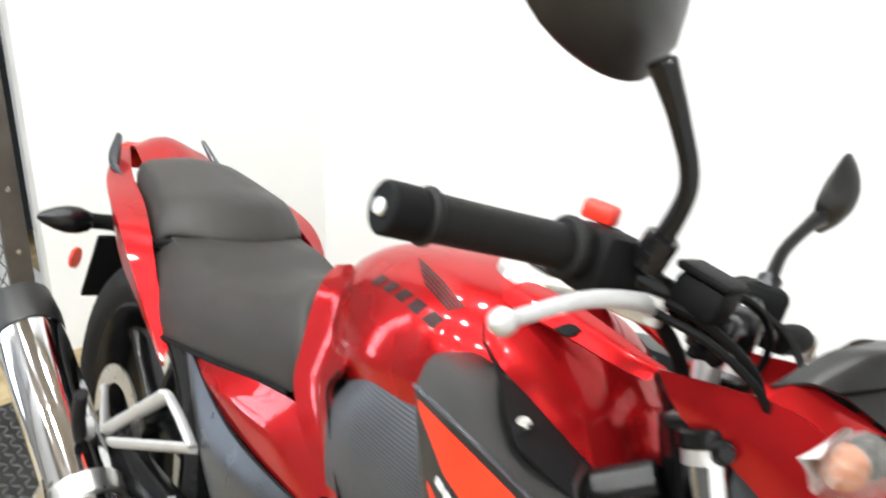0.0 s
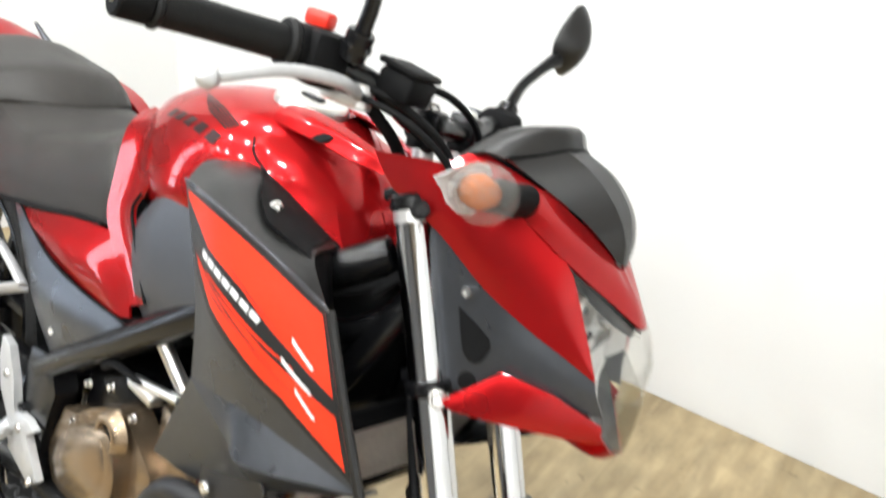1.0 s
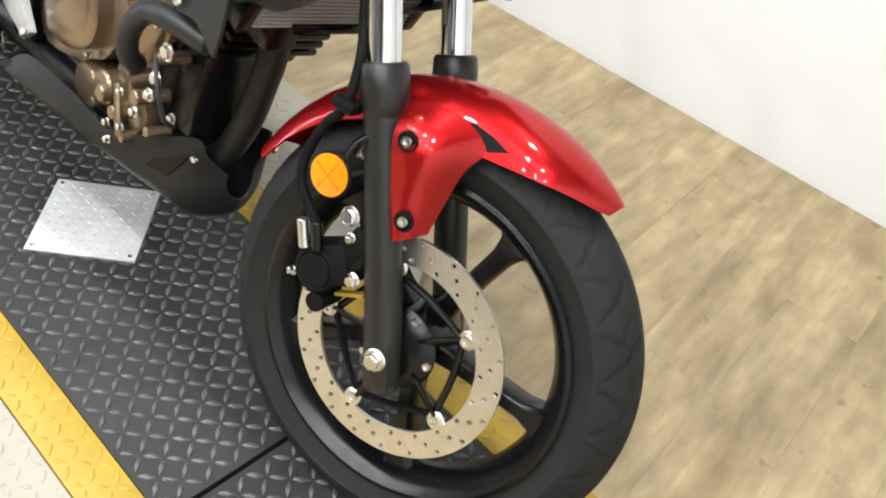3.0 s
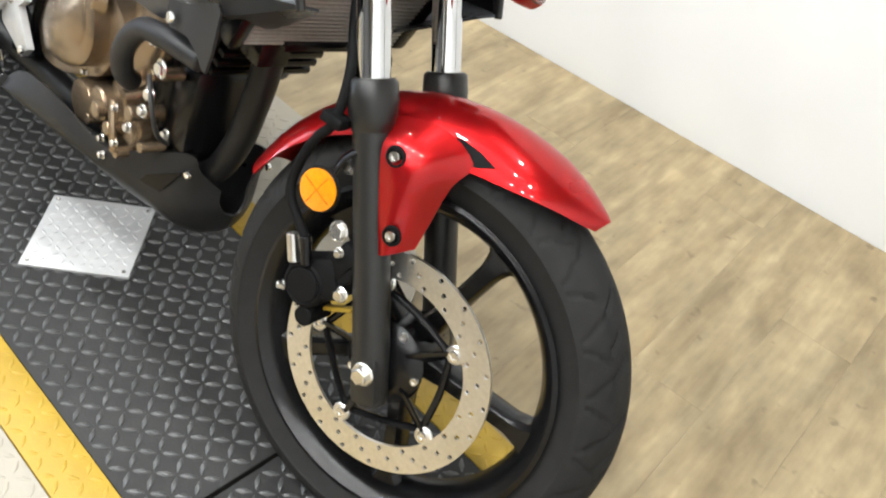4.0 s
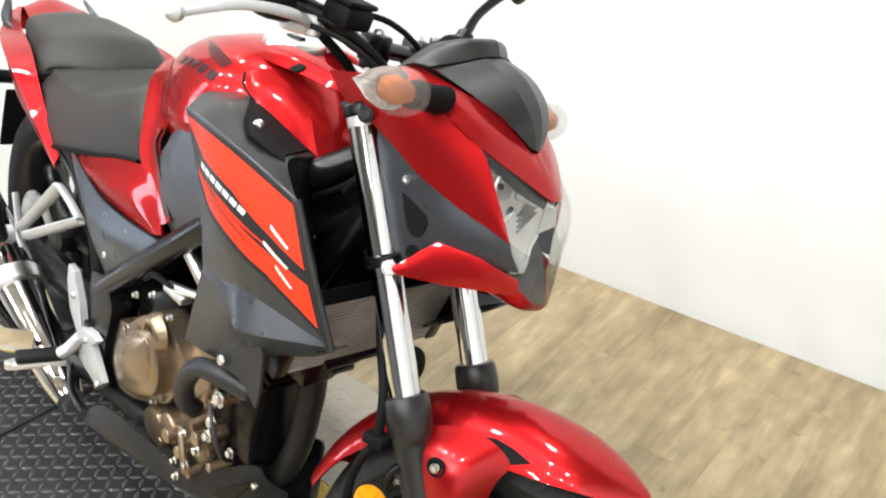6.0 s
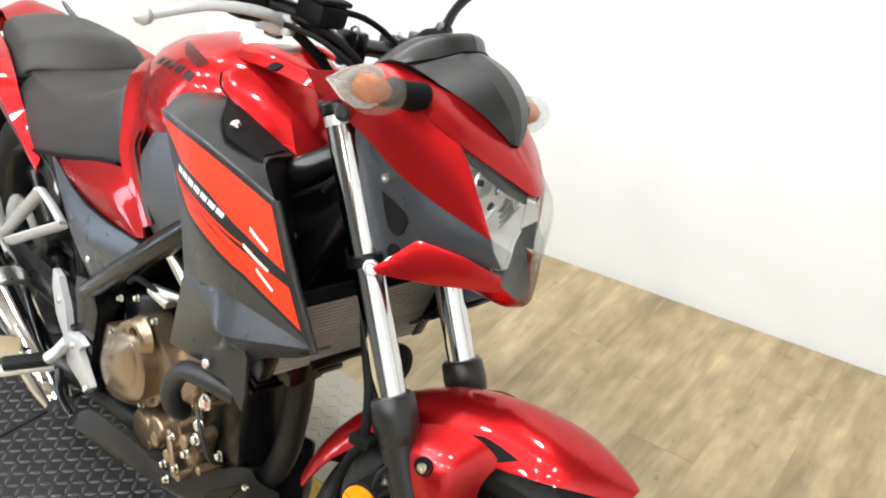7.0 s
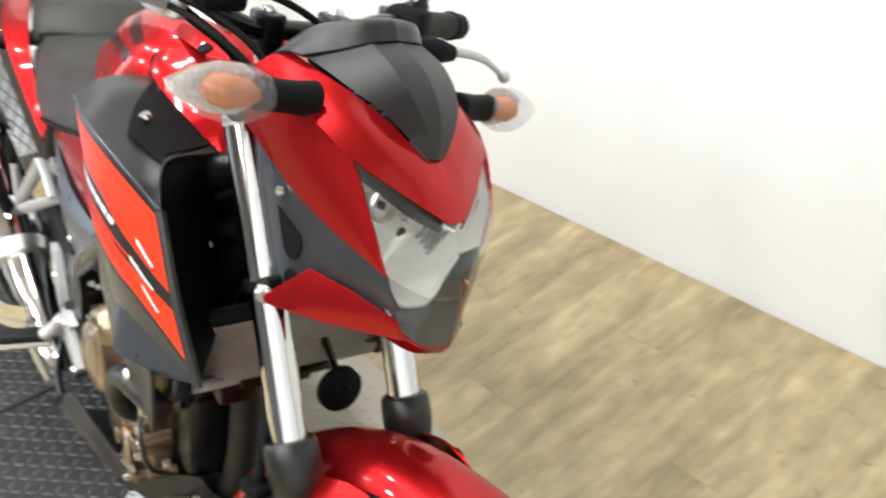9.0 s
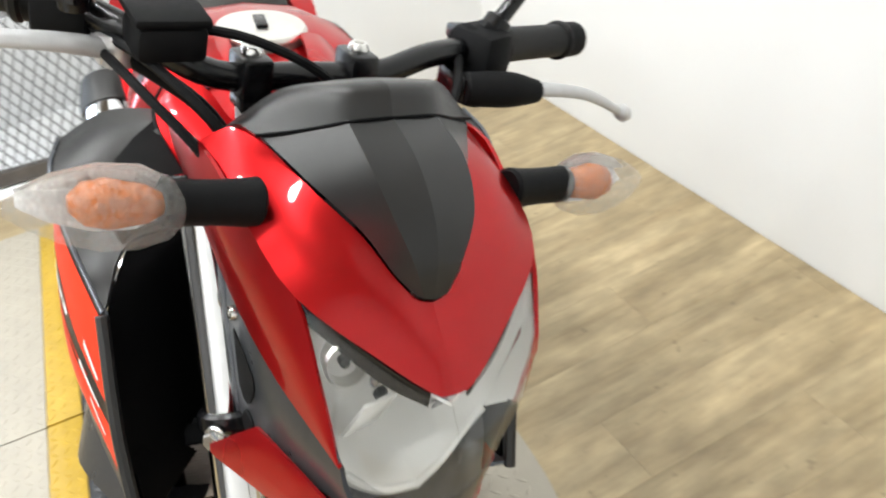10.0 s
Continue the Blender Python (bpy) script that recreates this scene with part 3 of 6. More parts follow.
def grooved_tyre(prof, rb, r, blocks):
    """A tyre whose slanted grooves are cut into the tread."""
    line = [(p.x, p.y) for p in spline([(a, b, 0) for a, b in prof], 5)]
    seg = blocks * 20
    rings = []
    for rad_, h in line:
        ring = []
        for k in range(seg):
            a = 2 * math.pi * k / seg
            f = blocks * k / seg
            q = abs(h)
            side = 0 if h > 0 else 0.5
            u1 = (f + side + q * 15.0) % 1.0
            u2 = (f + side + 0.5 - q * 12.0) % 1.0
            u3 = (f * 0.5 + side + q * 9.0) % 1.0
            cut = 0
            if rad_ > r - 0.034:
                if u1 < 0.09 and q > 0.006:
                    cut = 1
                if u2 < 0.08 and q > 0.024:
                    cut = 1
                if u3 < 0.04 and 0.012 < q < 0.034:
                    cut = 1
            rr = rad_ - 0.0035 * cut
            ring.append(V(rr * math.cos(a), h, rr * math.sin(a)))
        rings.append(ring)
    rings.append([V((rb - 0.004) * math.cos(2 * math.pi * k / seg), 0, (rb - 0.004) * math.sin(2 * math.pi * k / seg)) for k in range(seg)])
    rings.append(rings[0])
    bm = skin(rings, caps=False)
    bmesh.ops.remove_doubles(bm, verts=bm.verts, dist=1e-6)
    return bm


def wheel(name, centre, r, width, m, label):
    """A cast wheel, built round its own hub: tyre, rim, five slim spokes and hub."""
    w = new(name)
    w.parent = bike
    w.matrix_basis = m @ Matrix.Translation(centre)
    tagged(w, label)
    h, rb = width / 2, 0.216
    prof = [(rb - 0.004, h * 0.66), (rb + 0.012, h * 0.80), (rb + 0.03, h * 0.96), (r - 0.042, h * 0.99), (r - 0.026, h * 0.85),
            (r - 0.011, h * 0.57), (r - 0.003, h * 0.27), (r, 0)]
    prof = prof + [(a, -b) for a, b in prof[-2::-1]]
    part("tyre", grooved_tyre(prof, rb, r, 24), RUBBER, w, "black road tyre with slanted tread grooves", Matrix.Translation((0, 0.003, 0)), 50)
    q = width * 0.34
    rim = [(0.219, q + 0.004), (0.222, q + 0.008), (0.216, q + 0.010), (0.207, q + 0.003), (0.200, q - 0.006), (0.190, 0.012), (0.186, 0)]
    rim = rim + [(a, -b) for a, b in rim[-2::-1]]
    back = [(0.205, -q * 0.6), (0.2, 0), (0.205, q * 0.6)]
    part("rim", lathe(rim + back, (0, 0, 0), (0, 1, 0), 72, True), BLACK, w)
    hub = [(0.02, -0.05), (0.034, -0.048), (0.04, -0.03), (0.046, 0), (0.04, 0.03), (0.034, 0.048), (0.02, 0.05)]
    part("hub", lathe(hub, (0, 0, 0), (0, 1, 0), 32), BLACK, w)
    for k in range(5):
        a = radians(1 + 72 * k)
        d, s = V(math.cos(a), 0, math.sin(a)), V(-math.sin(a), 0, math.cos(a))
        line = []
        for f, half, deep in ((0.036, 0.019, 0.024), (0.07, 0.014, 0.022), (0.12, 0.0125, 0.020), (0.165, 0.0135, 0.019), (0.185, 0.019, 0.020), (0.196, 0.032, 0.022)):
            c = d * f
            line.append([c + s * half + V(0, deep * 0.6, 0), c + s * half * 0.6 + V(0, deep, 0), c - s * half * 0.6 + V(0, deep, 0), c - s * half + V(0, deep * 0.6, 0),
                         c - s * half - V(0, deep * 0.6, 0), c - s * half * 0.6 - V(0, deep, 0), c + s * half * 0.6 - V(0, deep, 0), c + s * half - V(0, deep * 0.6, 0)])
        part("spoke", skin(line), BLACK, w)
    return w


def drilled_ring(r0, r1, y, thick, sectors, bands, hole, step):
    """A flat brake rotor with real holes in staggered rows, scalloped inside."""
    bm = bmesh.new()

    def at(r, a, h):
        return bm.verts.new((r * math.cos(a), h, r * math.sin(a)))
    da, dr = 2 * math.pi / sectors, (r1 - r0) / bands
    for i in range(sectors):
        for j in range(bands):
            a0, ra = i * da, r0 + j * dr
            if (i + 2 * j) % step:
                for h in (y, y - thick):
                    bm.faces.new([at(ra, a0, h), at(ra + dr, a0, h), at(ra + dr, a0 + da, h), at(ra, a0 + da, h)])
                continue
            ca, cr = a0 + da / 2, ra + dr / 2
            rim_uv = [(-1, -1), (0, -1), (1, -1), (1, 0), (1, 1), (0, 1), (-1, 1), (-1, 0)]
            for h in (y, y - thick):
                o = [at(cr + u * dr / 2, ca + v * da / 2, h) for u, v in rim_uv]
                c = [at(cr + u * hole / math.hypot(u, v), ca + v * hole / math.hypot(u, v) / cr, h) for u, v in rim_uv]
                for k in range(8):
                    bm.faces.new((o[k], o[(k + 1) % 8], c[(k + 1) % 8], c[k]))
            t = [at(cr + u * hole / math.hypot(u, v), ca + v * hole / math.hypot(u, v) / cr, y) for u, v in rim_uv]
            l = [at(cr + u * hole / math.hypot(u, v), ca + v * hole / math.hypot(u, v) / cr, y - thick) for u, v in rim_uv]
            for k in range(8):
                bm.faces.new((t[k], t[(k + 1) % 8], l[(k + 1) % 8], l[k]))
    for r in (r0, r1):
        for i in range(sectors):
            bm.faces.new([at(r, i * da, y), at(r, (i + 1) * da, y), at(r, (i + 1) * da, y - thick), at(r, i * da, y - thick)])
    bmesh.ops.remove_doubles(bm, verts=bm.verts, dist=1e-5)
    bmesh.ops.recalc_face_normals(bm, faces=bm.faces)
    return bm


front = wheel("front_wheel", (0, 0, 0.293), 0.293, 0.104, STEER, "front wheel with black cast rim and drilled brake disc")
part("brake_disc", drilled_ring(0.112, 0.148, -0.063, 0.0045, 63, 3, 0.0035, 3), STEEL, front, "drilled steel brake disc", sharp=25)
for k in range(5):
    a = radians(187 + 72 * k)
    d = V(math.cos(a), 0, math.sin(a))
    e = V(math.cos(a + radians(72)), 0, math.sin(a + radians(72)))
    part("carrier_arm", join(tube([d * 0.035 + V(0, -0.06, 0), d * 0.098 + V(0, -0.062, 0)], [0.013, 0.010], 8, 3, 0.4),
                             tube([d * 0.096 + V(0, -0.062, 0), (d + e) * 0.0505 + V(0, -0.06, 0), e * 0.096 + V(0, -0.062, 0)], 0.0050, 8, 5)), BLACK, front)
    part("disc_tab", rod(d * 0.104 + V(0, -0.0672, 0), d * 0.104 + V(0, -0.0615, 0), 0.0125, seg=20), STEEL, front)
    part("disc_button", lathe([(0.0072, 0), (0.0072, 0.002), (0.0048, 0.0025), (0.0045, 0.0005)], d * 0.103 + V(0, -0.0675, 0), (0, -1, 0), 16), BOLT, front)
    b = radians(187 + 36 + 72 * k)
    part("hub_screw", button((0.048 * math.cos(b), -0.066, 0.048 * math.sin(b)), (0, -1, 0), 0.006, 0.004), BOLT, front)
part("hub_plate", lathe([(0.02, 0), (0.052, 0), (0.055, -0.004), (0.052, -0.008), (0.03, -0.014), (0.02, -0.016)], (0, -0.058, 0), (0, 1, 0), 32), BLACK, front)

rear = wheel("rear_wheel", (-1.38, 0, 0.314), 0.314, 0.142, Matrix.Identity(4), "rear wheel with wide tyre and black cast rim")

# forks
FY, FORK_MID = 0.0863, -0.0044
for s, side in ((-1, "right"), (1, "left")):
    fork = new("fork_leg")
    fork.parent = bike
    fork.matrix_basis = STEER
    tagged(fork, "telescopic fork leg with chrome tube and black slider")
    fx = lambda z: (fork_x(z), FORK_MID + s * FY, z)
    part("chrome_tube", rod(fx(0.54), fx(0.90), 0.0195, seg=32), CHROME, fork, "polished chrome fork tube")
    part("fork_cap", join(rod(fx(0.895), fx(0.918), 0.0198, seg=28), rod(fx(0.918), fx(0.924), 0.011, seg=6)), ALLOY, fork, "bare alloy fork cap")
    part("slider", tube([fx(0.25), fx(0.30), fx(0.36), fx(0.48), fx(0.545), fx(0.572)], [0.0195, 0.0225, 0.0228, 0.0228, 0.0238, 0.0258], 24, 4), SATIN, fork)
    part("dust_seal", lathe([(0.0196, 0.031), (0.025, 0.031), (0.0285, 0.027), (0.0298, 0.006), (0.0285, -0.010), (0.0245, -0.028), (0.02, -0.032)], fx(0.576),
                            (fork_x(1) - fork_x(0), 0, 1), 32), SATIN, fork)
    part("axle_lug", block((fork_x(0.285), FORK_MID + s * (FY + 0.001), 0.283), (0.042, 0.042, 0.075), 0.014, (0, -25, 0)), SATIN, fork)
    part("pinch_bolt", hexbolt((fork_x(0.47) - 0.045, FORK_MID + s * (FY + 0.008), 0.50), (0, s, 0), 0.007), BOLT, fork)
ax = new("front_axle")
ax.parent, ax.matrix_basis = bike, STEER
part("axle_shaft", rod((0.0, -0.112, 0.293), (0.0, 0.105, 0.293), 0.0085), STEEL, ax)
part("axle_nut", join(rod((0, -0.112, 0.293), (0, -0.115, 0.293), 0.0150, seg=20), rod((0, -0.115, 0.293), (0, -0.125, 0.293), 0.0105, seg=6)), BOLT, ax)

# yokes
for z, name in ((0.752, "lower_yoke"), (0.915, "upper_yoke")):
    y0 = fork_x(z)
    ring = [join(rod((fork_x(z - 0.007), FORK_MID + s * FY, z - 0.007), (fork_x(z + 0.007), FORK_MID + s * FY, z + 0.007), 0.0245 if z < 0.8 else 0.0228, seg=24),
                 block((y0 - 0.022, s * 0.045, z), (0.030, 0.085, 0.014), 0.004, (0, -25, 0))) for s in (-1, 1)]
    yk = part(name, join(*ring), BLACK, bike, m=STEER)
    for s in (-1, 1):
        part("clamp_bolt", hexbolt((y0 + 0.020, FORK_MID + s * (FY + 0.018), z), (0.6, s, 0.2), 0.0075, 0.009), BOLT if z < 0.8 else BLACK, yk)
part("steering_stem", rod((fork_x(0.74) - 0.04, 0, 0.735), (fork_x(0.93) - 0.04, 0, 0.925), 0.026), BLACK, bike, m=STEER)

# mudguard
def mud_point(th, u, swell=0.0):
    """th: degrees round the wheel from ahead; u: -1 to 1 across."""
    f = (th - 64) / (162 - 64)
    half = 0.006 + 0.066 * min(1, (max(f, 0) / 0.16) ** 0.55) if f < 0.16 else 0.072 - 0.040 * max(0, f - 0.5)
    r = 0.324 + 0.006 * math.sin(f * math.pi)
    drop = (0.008 + 0.045 * min(1, f / 0.3)) * abs(u) ** 2.6
    drop *= 1 - 1.25 * max(0, f - 0.45)
    a = radians(th)
    rr = r - drop - 0.006 * u * u
    return V(rr * math.cos(a), u * half * (1 - 0.08 * abs(u) ** 4), 0.293 + rr * math.sin(a))


us = [-1, -0.9, -0.72, -0.45, -0.2, 0, 0.2, 0.45, 0.72, 0.9, 1]
guard = part("front_mudguard", panel([[mud_point(th, u) for u in us] for th in (64.6, 65.6, 67.5, 72, 80, 90, 100, 112, 126, 140, 152, 162)], 0.003, 2, (0, 0, 0.293)),
             RED, bike, "glossy candy red front mudguard", STEER)
for s in (-1, 1):
    Y = lambda y: s * (y - 0.012)
    leg = panel([[(-0.118, Y(0.088), 0.578), (-0.075, Y(0.084), 0.592), (-0.035, Y(0.079), 0.588), (-0.010, Y(0.075), 0.572)],
                 [(-0.106, Y(0.116), 0.545), (-0.078, Y(0.121), 0.552), (-0.048, Y(0.114), 0.548), (-0.022, Y(0.084), 0.540)],
                 [(-0.082, Y(0.118), 0.492), (-0.060, Y(0.122), 0.497), (-0.042, Y(0.112), 0.497), (-0.024, Y(0.088), 0.492)],
                 [(-0.054, Y(0.116), 0.432), (-0.046, Y(0.119), 0.437), (-0.036, Y(0.112), 0.445), (-0.024, Y(0.094), 0.455)]], 0.003, 5, (-0.1, 0, 0.45))
    lg = part("mudguard_leg", leg, RED, guard)
    for x, z in ((-0.083, 0.549), (-0.046, 0.466)):
        part("screw_recess", lathe([(0.0125, 0.0), (0.0125, 0.003), (0.010, 0.0035), (0.009, 0.0005)], (x, Y(0.121), z), (0, s, 0), 18), MATT, lg)
        part("screw", button((x, Y(0.122), z), (0, s, 0), 0.0075, 0.006), BOLT, lg)
    # dark plate stands in for the shade inside the open vent
    part("vent", plate([mud_point(th, s * u) + V(0, s * 0.0012, 0.0006) for th, u in ((103.5, 0.80), (98, 0.77), (93, 0.80), (88, 0.88), (92, 0.94), (97, 0.94), (101, 0.88))], 0.003, 0.0, push=(0, s, 0.4)), MATT, guard, "dark plate standing in for a shaded vent opening")

# caliper, hose and reflector on the near leg
cal = part("brake_caliper", join(rod((-0.122, -0.112, 0.340), (-0.122, -0.055, 0.340), 0.0300, seg=28), rod((-0.122, -0.114, 0.340), (-0.122, -0.111, 0.340), 0.024, seg=24), rod((-0.092, -0.104, 0.384), (-0.092, -0.06, 0.384), 0.022, seg=24), rod((-0.107, -0.108, 0.300), (-0.107, -0.06, 0.300), 0.013, seg=18),
                                 block((-0.115, -0.085, 0.352), (0.07, 0.05, 0.055), 0.008, (0, -35, 0)), block((-0.092, -0.092, 0.395), (0.03, 0.03, 0.05), 0.006, (0, 20, 0))),
           MATT, bike, "black two-piston brake caliper", STEER)
for at, ax_, r in (((-0.152, -0.1, 0.315), (-0.6, -0.8, -0.1), 0.005), ((-0.110, -0.106, 0.428), (0, -1, 0.1), 0.0095), ((-0.074, -0.104, 0.358), (0, -1, 0), 0.0075), ((-0.098, -0.106, 0.405), (0.2, -1, 0), 0.005)):
    part("caliper_bolt", hexbolt(at, ax_, r, 0.009), BOLT, cal)
part("banjo", rod((-0.146, -0.112, 0.360), (-0.162, -0.114, 0.392), 0.0075, seg=14), STEEL, cal)
part("banjo", rod((-0.128, -0.114, 0.368), (-0.142, -0.118, 0.402), 0.007, seg=14), BLACK, cal)
part("brake_pad", join(block((-0.078, -0.082, 0.326), (0.042, 0.012, 0.005), 0.001, (0, -32, 0)), block((-0.076, -0.062, 0.318), (0.040, 0.010, 0.005), 0.001, (0, -32, 0))), YELLOW, cal, "yellow marked brake pad edge")
part("brake_hose", tube([(-0.142, -0.118, 0.400), (-0.182, -0.118, 0.435), (-0.189, -0.116, 0.475), (-0.180, -0.117, 0.515), (-0.166, -0.118, 0.545), (-0.178, -0.108, 0.60), (-0.215, -0.080, 0.645), (-0.255, -0.045, 0.69),
                         (-0.30, -0.02, 0.77), (-0.335, -0.03, 0.87), (-0.355, -0.07, 0.95), (-0.375, -0.13, 0.995)], 0.0062, 10), MATT, bike, m=STEER)
part("hose_clip", block((-0.165, -0.118, 0.548), (0.03, 0.026, 0.014), 0.003), MATT, bike, m=STEER)
ref = part("side_reflector", join(rod((-0.150, -0.119, 0.463), (-0.150, -0.111, 0.463), 0.028, seg=28)), MATT, bike, m=STEER)
part("amber_disc", lathe([(0.0255, 0), (0.0255, 0.002), (0.02, 0.0035), (0.003, 0.0045)], (-0.150, -0.119, 0.463), (0, -1, 0), 28), AMBER, ref, "round amber reflector with a cross")
for turn in (20, 110):
    part("reflector_cross", block((-0.150, -0.1232, 0.463), (0.044, 0.0010, 0.0011), 0.0002, (0, turn, 0)), BULB, ref)
part("reflector_bracket", tube([(-0.145, -0.112, 0.475), (-0.14, -0.112, 0.51), (-0.125, -0.106, 0.535)], 0.007, 8, 4, 0.4), BLACK, bike, m=STEER)

# ---- headlight cowl ----
cowl = new("headlight_cowl")
cowl.parent, cowl.matrix_basis = bike, STEER
tagged(cowl, "angular red headlight cowl with black visor")
IN = (-0.3, 0, 0.88)
for s in (-1, 1):
    m = (lambda g: g) if s < 0 else (lambda g: [mirror(r) for r in g])
    part("side_mask", panel(m([[(-0.365, -0.102, 0.950), (-0.265, -0.108, 0.966), (-0.205, -0.103, 0.947), (-0.146, -0.091, 0.921), (-0.112, -0.084, 0.873), (-0.086, -0.078, 0.830)],
                               [(-0.350, -0.102, 0.935), (-0.266, -0.109, 0.932), (-0.205, -0.105, 0.908), (-0.150, -0.096, 0.885), (-0.115, -0.087, 0.855), (-0.086, -0.079, 0.829)],
                               [(-0.335, -0.100, 0.922), (-0.268, -0.103, 0.899), (-0.210, -0.099, 0.868), (-0.155, -0.093, 0.848), (-0.115, -0.085, 0.836), (-0.085, -0.078, 0.826)]]), 0.003, 4, IN), RED, cowl)
    part("top_mask", panel(m([[(-0.285, -0.107, 0.963), (-0.205, -0.103, 0.947), (-0.146, -0.091, 0.921), (-0.100, -0.045, 0.893), (-0.076, -0.014, 0.877), (-0.073, 0, 0.8755)],
                              [(-0.275, -0.092, 0.977), (-0.203, -0.085, 0.960), (-0.148, -0.065, 0.939), (-0.110, -0.030, 0.914), (-0.093, -0.010, 0.900), (-0.090, 0, 0.898)],
                              [(-0.262, -0.079, 0.985), (-0.197, -0.060, 0.969), (-0.157, -0.037, 0.951), (-0.129, -0.024, 0.934), (-0.117, -0.011, 0.923), (-0.113, 0, 0.921)]]), 0.003, 4, IN), RED, cowl)
    part("visor_side", panel([spline(r, 5) for r in m([[(-0.240, -0.080, 0.988), (-0.197, -0.060, 0.972), (-0.157, -0.037, 0.954), (-0.129, -0.025, 0.937), (-0.117, -0.013, 0.926)],
                                [(-0.202, -0.032, 1.012), (-0.164, -0.034, 0.998), (-0.134, -0.029, 0.975), (-0.118, -0.018, 0.950), (-0.113, -0.008, 0.925)],
                                [(-0.195, 0, 1.016), (-0.157, 0, 1.001), (-0.129, 0, 0.977), (-0.116, 0, 0.951), (-0.112, 0, 0.924)]])], 0.003, 1, IN), SATIN, cowl, sharp=9)
    part("visor_band", panel(m([[(-0.285, -0.088, 0.972), (-0.262, -0.087, 0.986), (-0.240, -0.0815, 0.9875)], [(-0.262, -0.058, 1.008), (-0.233, -0.054, 1.018), (-0.218, -0.055, 0.9995)],
                                [(-0.246, -0.030, 1.020), (-0.213, -0.030, 1.029), (-0.2005, -0.031, 1.0115)], [(-0.240, 0, 1.024), (-0.206, 0, 1.033), (-0.1935, 0, 1.0155)]]), 0.003, 4, IN), SATIN, cowl)
    part("visor_seam", tube(m([[(-0.239, -0.0822, 0.9872), (-0.217, -0.0555, 0.9990), (-0.1993, -0.0312, 1.0108), (-0.1922, 0, 1.0148)]])[0], 0.0014, 6), LINER, cowl)
    part("side_panel", panel(m([[(-0.290, -0.088, 0.905), (-0.225, -0.094, 0.875), (-0.165, -0.092, 0.852), (-0.085, -0.077, 0.826)],
                                [(-0.278, -0.085, 0.83), (-0.215, -0.092, 0.82), (-0.15, -0.092, 0.822), (-0.078, -0.075, 0.812)],
                                [(-0.266, -0.08, 0.765), (-0.215, -0.088, 0.758), (-0.140, -0.088, 0.785), (-0.068, -0.068, 0.796)]]), 0.004, 4, IN), GREY, cowl, "dark grey satin side panel")
    # dark plate and disc imitate the shade inside two open holes
    part("slot", plate([(x, s * 0.0945, z) for x, z in ((-0.229, 0.840), (-0.189, 0.824), (-0.187, 0.808), (-0.194, 0.796), (-0.210, 0.801))], 0.0012, 0.0, 2, 2, push=(0, s, 0)), MATT, cowl)
    part("round_hole", rod((-0.197, s * 0.088, 0.775), (-0.197, s * 0.0925, 0.775), 0.010, seg=20), MATT, cowl)
    part("side_bolt", button((-0.225, s * 0.095, 0.857), (0, s, 0), 0.006, 0.005), BOLT, cowl)
    part("lower_fin", panel(m([[(-0.205, -0.117, 0.756), (-0.163, -0.101, 0.803), (-0.11, -0.09, 0.801), (-0.064, -0.073, 0.788)],
                               [(-0.200, -0.118, 0.753), (-0.155, -0.108, 0.778), (-0.10, -0.092, 0.783), (-0.062, -0.067, 0.776)],
                               [(-0.195, -0.116, 0.751), (-0.140, -0.100, 0.757), (-0.09, -0.08, 0.765), (-0.056, -0.055, 0.768)]]), 0.003, 1, IN), RED, cowl)
    part("chin", panel(m([[(-0.061, -0.064, 0.773), (-0.052, -0.039, 0.759), (-0.048, 0, 0.752)], [(-0.09, -0.062, 0.760), (-0.068, -0.036, 0.746), (-0.060, 0, 0.741)],
                          [(-0.13, -0.055, 0.757), (-0.10, -0.03, 0.748), (-0.09, 0, 0.745)]]), 0.003, 4, IN), RED, cowl)
lens = new("headlight")
lens.parent, lens.matrix_basis = bike, STEER
tagged(lens, "clear multi-reflector headlight with smoked lower lens")
rim = [(-0.073, 0, 0.866), (-0.103, -0.045, 0.884), (-0.140, -0.085, 0.909), (-0.118, -0.076, 0.852), (-0.100, -0.069, 0.812), (-0.097, -0.058, 0.797), (-0.091, -0.032, 0.785), (-0.090, 0, 0.781)]
DEEP = V(-0.178, 0, 0.836)


def into_bowl(p, f):
    """A point f of the way from the rim to the bottom of the reflector bowl."""
    q = Vector(p).lerp(Vector((DEEP.x, p[1] * 0.12, DEEP.z)), f)
    q.x = p[0] + (DEEP.x - p[0]) * (1 - (1 - f) ** 2)
    return q


